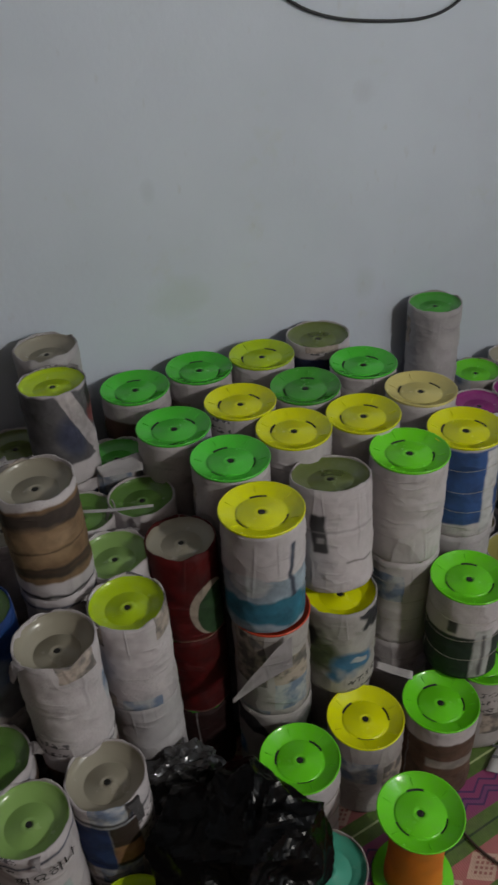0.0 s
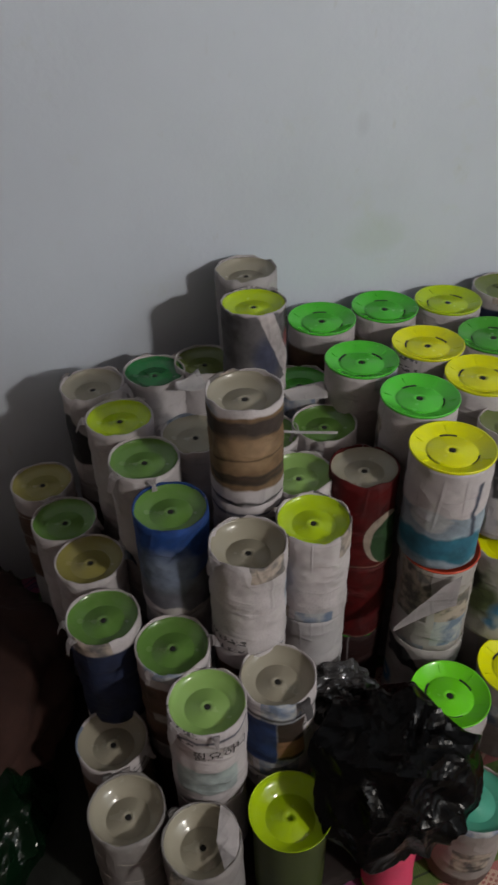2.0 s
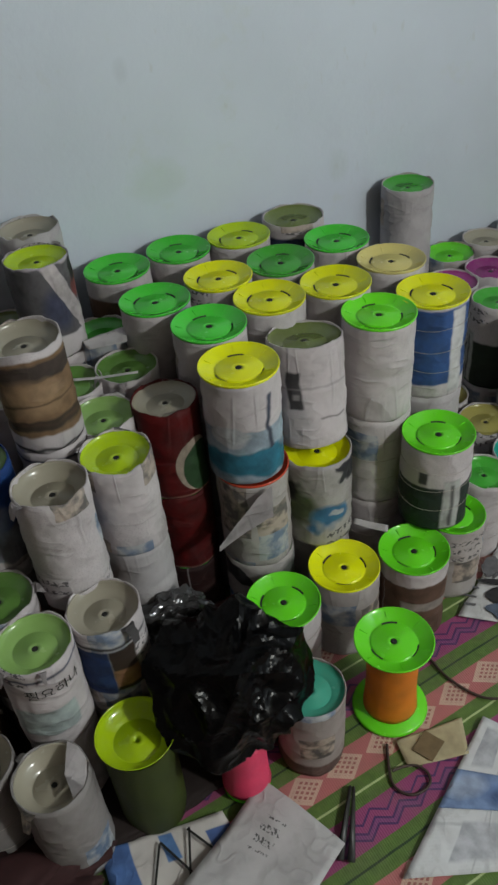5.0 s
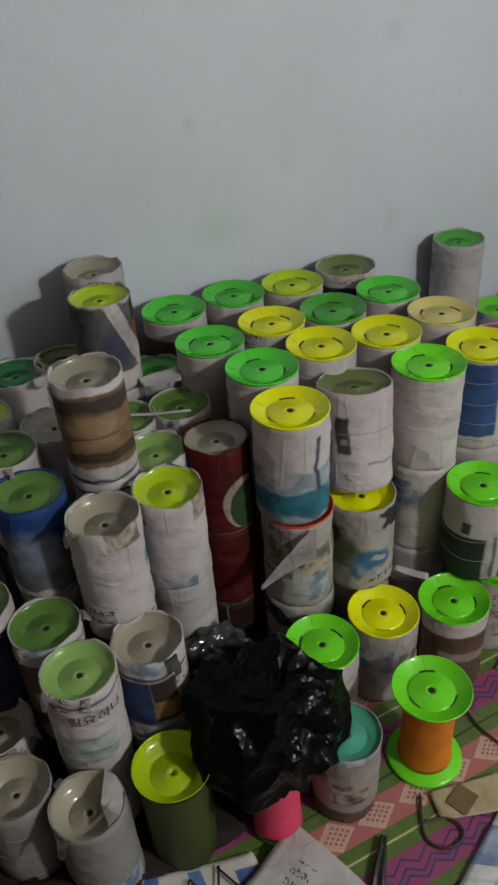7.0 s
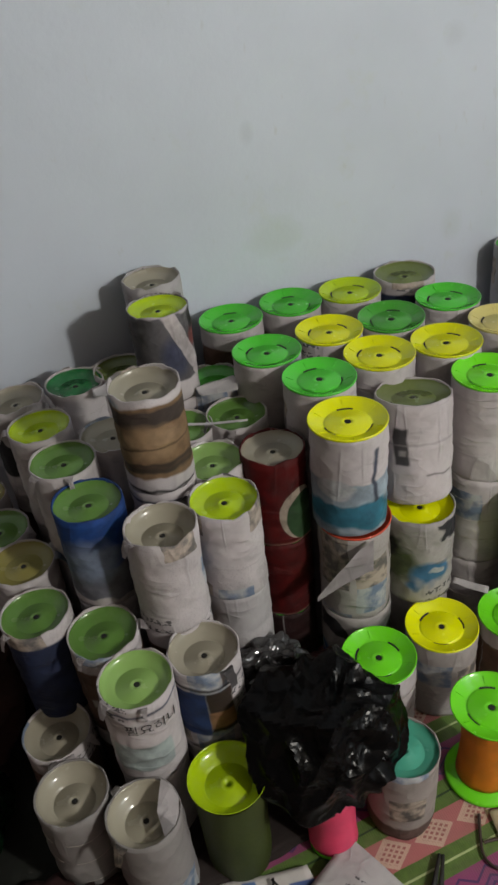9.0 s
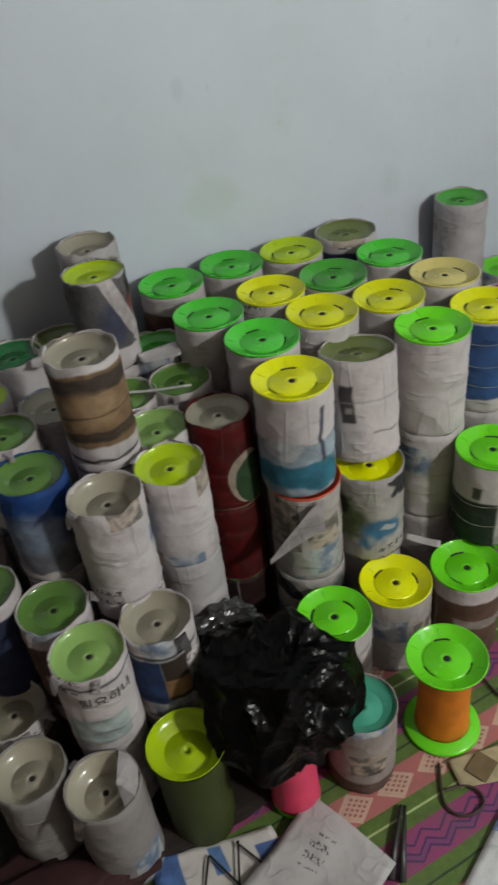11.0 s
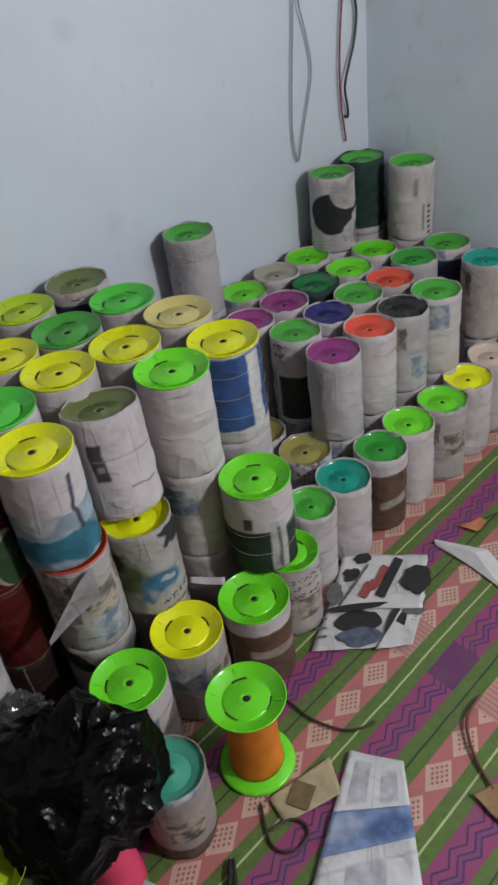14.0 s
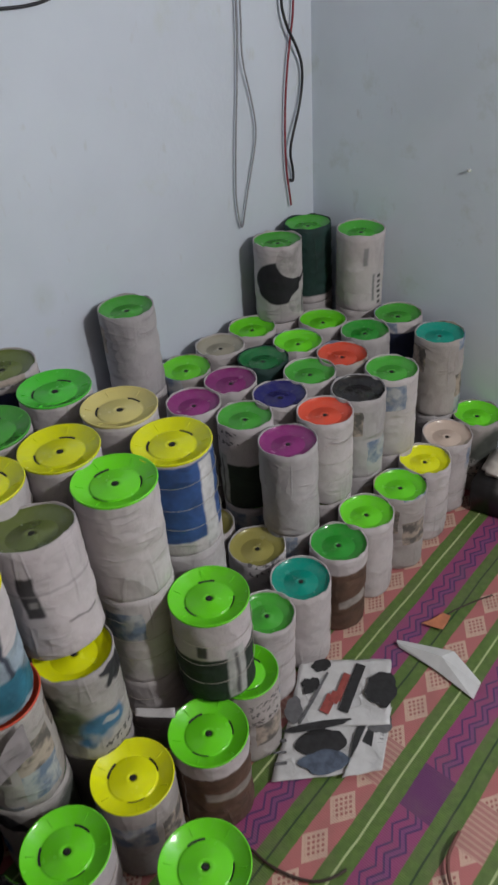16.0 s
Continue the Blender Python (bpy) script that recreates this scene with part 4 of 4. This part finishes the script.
for order, (page, kind, at, ux, uy, rag, ink) in enumerate((
    (upper, "picture", (1.240, 0.844), (0.014, -0.010), (-0.009, -0.011), 0.2, INK),
    (upper, "picture", (1.181, 0.826), (0.011, -0.012), (-0.015, -0.009), 0.25, INK),
    (upper, "picture", (1.105, 0.813), (0.011, -0.011), (-0.021, -0.017), 0.2, GREYINK),
    (upper, "heading", (1.238, 0.752), (0.064, 0.023), (0.003, -0.011), 0, INK),
    (upper, "headline", (1.224, 0.770), (0.036, 0.013), (0.002, -0.008), 0, REDINK),
    (upper, "headline", (1.168, 0.766), (0.024, 0.007), (0.002, -0.011), 0, REDINK),
    (upper, "headline", (1.191, 0.765), (0.014, 0.004), (0.002, -0.011), 0, REDINK),
    (upper, "picture", (1.279, 0.699), (0.015, -0.022), (-0.030, -0.020), 0.18, INK),
    (upper, "heading", (1.107, 0.750), (0.046, -0.035), (-0.004, -0.007), 0.12, INK),
    (upper, "text_line", (1.130, 0.792), (0.042, 0.010), (0.000, -0.003), 0, GREYINK),
    (upper, "text_line", (1.150, 0.797), (0.043, 0.011), (0.000, -0.003), 0, GREYINK),
    (upper, "text_line", (1.170, 0.802), (0.043, 0.011), (0.000, -0.002), 0, GREYINK),
    (upper, "text_line", (1.190, 0.808), (0.044, 0.011), (0.000, -0.003), 0, GREYINK),
    (lower, "picture", (1.088, 0.721), (0.030, -0.029), (-0.018, -0.016), 0.14, INK),
    (lower, "picture", (1.056, 0.686), (0.029, -0.028), (-0.017, -0.014), 0.14, BLUEINK),
    (lower, "picture", (1.140, 0.652), (0.007, -0.014), (-0.048, -0.022), 0.1, INK),
    (lower, "picture", (1.210, 0.658), (0.008, -0.021), (-0.020, -0.008), 0.25, GREYINK),
    (lower, "text_line", (1.031, 0.789), (0.011, -0.010), (-0.002, -0.003), 0, GREYINK),
    (lower, "text_line", (1.012, 0.771), (0.010, -0.010), (-0.002, -0.002), 0, GREYINK),
    (lower, "text_line", (0.994, 0.753), (0.010, -0.009), (-0.003, -0.002), 0, GREYINK),
)):
    # printed areas lie on the page: ragged ovals for pictures, bars for lines
    bm = bmesh.new()
    ring = []
    for k in range(24 if rag else 4):
        a = 2 * math.pi * k / 24 if rag else math.pi / 4 + math.pi / 2 * k
        m = 1.28 + rag * 2 * noise.noise(Vector((math.cos(a) * 2 + at[0] * 40, math.sin(a) * 2, at[1] * 40))) if rag else 1.414
        ring.append(bm.verts.new((m * (ux[0] * math.cos(a) + uy[0] * math.sin(a)), m * (ux[1] * math.cos(a) + uy[1] * math.sin(a)), 0)))
    bm.faces.new(ring)
    bmesh.ops.recalc_face_normals(bm, faces=list(bm.faces))
    up = bmesh.ops.extrude_face_region(bm, geom=list(bm.faces))["geom"]
    bmesh.ops.translate(bm, vec=(0, 0, 0.0005), verts=[g for g in up if isinstance(g, bmesh.types.BMVert)])
    spot = part(kind, bm, ink, page, smooth=False)
    spot.location = (at[0] - 1.15 - page.location.x, at[1] - 0.74 - page.location.y, (0.0078 if page == upper else 0.0062) + 0.0003 * (order % 9))
FLYER = newsprint("flyer_print", ((0.0, 1.0, 0.30, 0.31, (0.45, 0.46, 0.50)), (0.50, 0.51, 0.0, 1.0, (0.48, 0.49, 0.52)), (0.14, 0.42, 0.69, 0.94, (0.45, 0.46, 0.50)), (0.60, 0.86, 0.68, 0.90, (0.50, 0.51, 0.55)), (0.30, 0.70, 0.08, 0.32, (0.48, 0.49, 0.53))), tint=WHITE, ink=0.45, photo=0.0, heads=1.1)
BAND = newsprint("flyer_band", ((-0.1, 1.1, -0.1, 1.1, (0.20, 0.29, 0.50)), (0.45, 1.1, 0.1, 0.8, (0.10, 0.17, 0.36), 0.0, 0.6), (0.0, 0.4, 0.3, 0.9, (0.36, 0.44, 0.60), 0.0, 0.7)), tint=WHITE, ink=0.0, photo=0.0, rag=5.0)
flyer = sheet("leaflet", ((0.500, 0.335), (0.715, 0.235), (0.885, 0.420), (0.828, 0.512)), FLYER, "white leaflet with a blue band on the mat", "leaflet", lift=0.004, wave=0.003)
sheet("photo_band", ((-0.101, 0.030), (0.051, -0.067), (0.092, -0.022), (-0.022, 0.073)), BAND, "", "", lift=0.0042, wave=0.0012, parent=flyer)
sheet("paper_sheet", ((0.150, 0.505), (0.290, 0.355), (0.442, 0.430), (0.370, 0.610)), newsprint("pale_sheet", tint=(0.50, 0.49, 0.50), ink=0.3, photo=0.0), "pale printed paper sheet propped on the mat", "paper", lift=0.012, wave=0.012)
poster = newsprint("poster_print", ((-0.1, 0.22, 0.3, 1.1, (0.10, 0.20, 0.48)), (0.80, 1.1, -0.1, 0.8, (0.08, 0.14, 0.35)), (0.45, 0.56, 0.55, 0.95, (0.12, 0.24, 0.50))), tint=(0.60, 0.57, 0.55), ink=0.0, photo=0.0)
poster_ob = sheet("leaflet", ((0.035, 0.500), (0.285, 0.470), (0.275, 0.600), (0.045, 0.645)), poster, "blue and white leaflet with dark strokes", "leaflet", lift=0.004, wave=0.004)
for k, (x, turn) in enumerate(((-0.035, -28), (0.005, 22), (0.030, -22), (0.062, 26))):
    bm = bmesh.new()
    box(bm, -0.0022, 0.0022, -0.045, 0.045, 0, 0.0006)
    stroke = part("stroke", bm, DARK, poster_ob, smooth=False)
    stroke.matrix_basis = pose(x, 0.005, 0.0115, 0, 0, turn)

card = sheet("card", ((0.632, 0.498), (0.752, 0.463), (0.790, 0.532), (0.644, 0.557)), plain("cream_card", (0.42, 0.36, 0.22), 0.8), "folded cream card with a brown square", "card", lift=0.003, wave=0.003)
bm = bmesh.new()
box(bm, -0.026, 0.026, -0.022, 0.022, 0, 0.001)
square = part("square", bm, plain("brown_square", (0.17, 0.12, 0.06), 0.8), card, "brown printed square", smooth=False)
square.matrix_basis = pose(-0.012, 0.002, 0.0062, 0, 0, 25)
sheet("cardboard", ((0.905, 0.160), (1.010, 0.185), (0.975, 0.268), (0.922, 0.286)), plain("brown_cardboard", (0.30, 0.19, 0.09), 0.85), "torn brown cardboard scrap on the mat", "cardboard", wave=0.006, jag=0.12)
sheet("paper_scrap", ((1.500, 0.745), (1.518, 0.690), (1.572, 0.700), (1.566, 0.722)), plain("orange_scrap", (0.55, 0.20, 0.10), 0.8), "small torn orange paper scrap", "paper", cuts=6, jag=0.15)

SCRAP = newsprint("scrap_print", tint=(0.56, 0.54, 0.55), ink=0.6, photo=0.0)
sheet("paper_scrap", ((0.785, 0.935), (0.798, 0.948), (0.852, 0.885), (0.836, 0.868)), SCRAP, "torn white paper strip caught between spools", "paper", lift=0.222, wave=0.004, cuts=8, jag=0.12)
sheet("paper_scrap", ((0.360, 1.350), (0.470, 1.352), (0.455, 1.285), (0.375, 1.305)), SCRAP, "torn white paper lying on the piled spools", "paper", lift=0.629, wave=0.006, cuts=8, jag=0.2)
sheet("paper_scrap", ((0.300, 1.240), (0.434, 1.184), (0.437, 1.192), (0.304, 1.249)), SCRAP, "narrow torn paper strip on the piled spools", "paper", lift=0.615, wave=0.004, cuts=8, jag=0.1)
sheet("paper_scrap", ((0.155, 1.400), (0.215, 1.425), (0.225, 1.350), (0.150, 1.365)), SCRAP, "crumpled torn white paper on the piled spools", "paper", lift=0.658, wave=0.010, cuts=8, jag=0.2)

# a sheet folded to a dart
bm = bmesh.new()
ridge = [(-0.010, 0.118, 0.010), (0.012, 0.010, 0.024), (0.005, -0.095, 0.012)]
flank = [(0.002, 0.124, 0.003), (0.058, 0.002, 0.005), (0.020, -0.090, 0.005)]
other = [(-0.014, 0.108, 0.003), (-0.016, 0.000, 0.004), (-0.030, -0.100, 0.005)]
for line in (flank, other):
    r0, l0 = [bm.verts.new(p) for p in ridge], [bm.verts.new(p) for p in line]
    for k in range(2):
        bm.faces.new((r0[k], r0[k + 1], l0[k + 1], l0[k]))
bmesh.ops.remove_doubles(bm, verts=bm.verts, dist=0.0005)
bmesh.ops.recalc_face_normals(bm, faces=bm.faces)
bmesh.ops.solidify(bm, geom=list(bm.faces), thickness=0.0008)
dart = link("folded_paper", bm, plain("white_paper", (0.62, 0.63, 0.64), 0.8, 25, 0.88), smooth=False)
dart.location = (1.425, 0.636, 0.0)
tagged(dart, "white paper sheet folded to a point on the mat", "paper")


def cord(name, points, radius, material, label, category, at=(0, 0, 0)):
    curve = bpy.data.curves.new(name, "CURVE")
    curve.dimensions, curve.bevel_depth, curve.bevel_resolution, curve.resolution_u = "3D", radius, 2, 8
    line = curve.splines.new("NURBS")
    line.points.add(len(points) - 1)
    for p, q in zip(line.points, points):
        p.co = (*q, 1)
    line.use_endpoint_u, line.order_u = True, 3
    tmp = bpy.data.objects.new(name, curve)
    me = bpy.data.meshes.new_from_object(tmp)
    bpy.data.objects.remove(tmp)
    for f in me.polygons:
        f.use_smooth = True
    ob = shown(name, me, material)
    ob.location = at
    return tagged(ob, label, category)


CORD = plain("dark_cord", (0.05, 0.03, 0.025), 0.6)
cord("cord", [(0.800, 0.735, 0.02), (0.826, 0.690, 0.006), (0.822, 0.632, 0.005), (0.846, 0.562, 0.005), (0.881, 0.528, 0.004), (0.915, 0.520, 0.004)], 0.003, CORD, "thin dark brown cord on the mat", "cord")
cord("cord", [(1.115, 0.402, 0.004), (1.085, 0.398, 0.01), (1.046, 0.389, 0.012), (1.005, 0.350, 0.008), (0.975, 0.300, 0.006), (0.960, 0.262, 0.005)], 0.0035, plain("brown_cord", (0.14, 0.05, 0.04), 0.6), "thin red-brown cord on the mat", "cord")
cord("cord", [(0.625, 0.560, 0.004), (0.600, 0.520, 0.004), (0.582, 0.480, 0.004), (0.605, 0.446, 0.004), (0.650, 0.448, 0.004), (0.662, 0.475, 0.006), (0.640, 0.505, 0.006), (0.600, 0.507, 0.008)], 0.003, CORD, "looped thin dark cord on the mat", "cord")
cord("cord", [(1.56, 0.715, 0.004), (1.62, 0.70, 0.005), (1.70, 0.66, 0.004)], 0.002, CORD, "thin dark cord on the mat", "cord")

# dark two-pronged tool lying on the mat
tool = tagged(new("tweezers"), "dark metal tweezers lying on the floor mat", "tweezers")
tool.matrix_world = pose(0.475, 0.468, 0.010, 0, 0, -38)
for side in (-1, 1):
    bm = bmesh.new()
    for v in box(bm, -0.007, 0.007, -0.075, 0.065, -0.005, 0.005):
        if v.co.y > 0:
            v.co.x *= 0.45
            v.co.z *= 0.6
    bmesh.ops.bevel(bm, geom=list(bm.edges), offset=0.0015, segments=2, affect="EDGES")
    prong = part("prong", bm, plain("dark_steel", (0.035, 0.035, 0.035), 0.4), tool)
    prong.matrix_basis = pose(0.0065 * side, 0, 0, 0, 0, 3.0 * side)

# black box with a pale block on it, by the east wall
power = tagged(new("battery"), "black battery with an off-white block on top", "battery")
power.matrix_world = pose(2.045, 0.845, 0, 0, 0, 12)
bm = bmesh.new()
box(bm, -0.085, 0.085, -0.055, 0.055, 0.0, 0.105)
bmesh.ops.bevel(bm, geom=list(bm.edges), offset=0.008, segments=3, affect="EDGES")
part("case", bm, plain("black_case", (0.012, 0.011, 0.012), 0.35), power)
bm = bmesh.new()
box(bm, -0.055, 0.065, -0.035, 0.040, 0.107, 0.145)
bmesh.ops.bevel(bm, geom=list(bm.edges), offset=0.014, segments=3, affect="EDGES")
part("block", bm, plain("offwhite_block", (0.60, 0.56, 0.52), 0.6), power, "off-white rounded block")

# ---- cables and a nail on the walls ----
GREY = plain("grey_cable", (0.30, 0.31, 0.34), 0.5)
BLACKCABLE = plain("black_cable", (0.015, 0.015, 0.02), 0.45)
REDCABLE = plain("red_cable", (0.25, 0.02, 0.035), 0.5)
YW = YB - 0.010
cord("cable", [(1.876, YW, 1.9), (1.872, YW, 1.4), (1.862, YW, 1.15), (1.836, YW, 0.96), (1.822, YW, 0.82), (1.826, YW, 0.76), (1.838, YW, 0.705), (1.862, YW, 0.79), (1.890, YW, 0.87), (1.920, YW, 0.96), (1.902, YW, 1.055),
               (1.868, YW - 0.006, 1.15), (1.884, YW, 1.25), (1.880, YW, 1.9)], 0.0024, GREY, "thin grey cable hanging in a loop on the wall", "cable")
YW = YB - 0.012
cord("cable", [(2.10, YW, 1.9), (2.086, YW, 1.26), (2.056, YW, 1.15), (2.036, YW, 1.04), (2.027, YW, 0.92), (2.030, YW, 0.82), (2.040, YW, 0.770), (2.046, YW, 0.724)], 0.0030, REDCABLE, "thin red cable hanging on the wall", "cable")
cord("cable", [(2.01, YW, 1.9), (2.022, YW, 1.27), (2.036, YW - 0.008, 1.20), (2.075, YW - 0.01, 1.145), (2.112, YW, 1.085), (2.098, YW, 1.00), (2.055, YW - 0.008, 0.93), (2.034, YW - 0.01, 0.88), (2.060, YW, 0.822), (2.058, YW, 0.785), (2.044, YW, 0.80)],
     0.0038, BLACKCABLE, "thin black cable hanging on the wall", "cable")
YW = YB - 0.008
cord("cable", [(0.86, YW, 1.75), (0.905, YW, 1.466), (0.965, YW, 1.401), (1.065, YW, 1.359), (1.210, YW, 1.341), (1.330, YW, 1.337), (1.415, YW, 1.368), (1.47, YW, 1.452), (1.50, YW, 1.77)], 0.0034, BLACKCABLE, "black cable drooping on the wall", "cable")
bm = bmesh.new()
bmesh.ops.create_cone(bm, cap_ends=True, segments=12, radius1=0.003, radius2=0.005, depth=0.009, matrix=pose(XR - 0.004, 1.100, 0.877, 0, 90, 0))
tagged(link("nail", bm, plain("nail_steel", (0.6, 0.6, 0.6), 0.5)), "small steel nail in the painted wall", "nail")

# torn paper hanging out between two stacked spools
bm = bmesh.new()
cols = []
for k in range(9):
    u = k / 8
    wide = 0.085 * (1 - 0.85 * u)
    cols.append([bm.verts.new((-0.115 * u, -0.030 * u, -0.085 * u ** 1.3 - wide * j + 0.004 * noise.noise(Vector((u * 4, j * 3, 0))))) for j in (-0.5, 0, 0.5)])
for k in range(8):
    for j in range(2):
        bm.faces.new((cols[k][j], cols[k][j + 1], cols[k + 1][j + 1], cols[k + 1][j]))
bmesh.ops.solidify(bm, geom=list(bm.faces), thickness=0.0006)
flap = link("paper_scrap", bm, PAPER["plain"])
flap.matrix_world = pose(0.575, 0.900, 0.425, 0, 0, -22)
tagged(flap, "torn paper flap hanging from stacked spools", "paper")
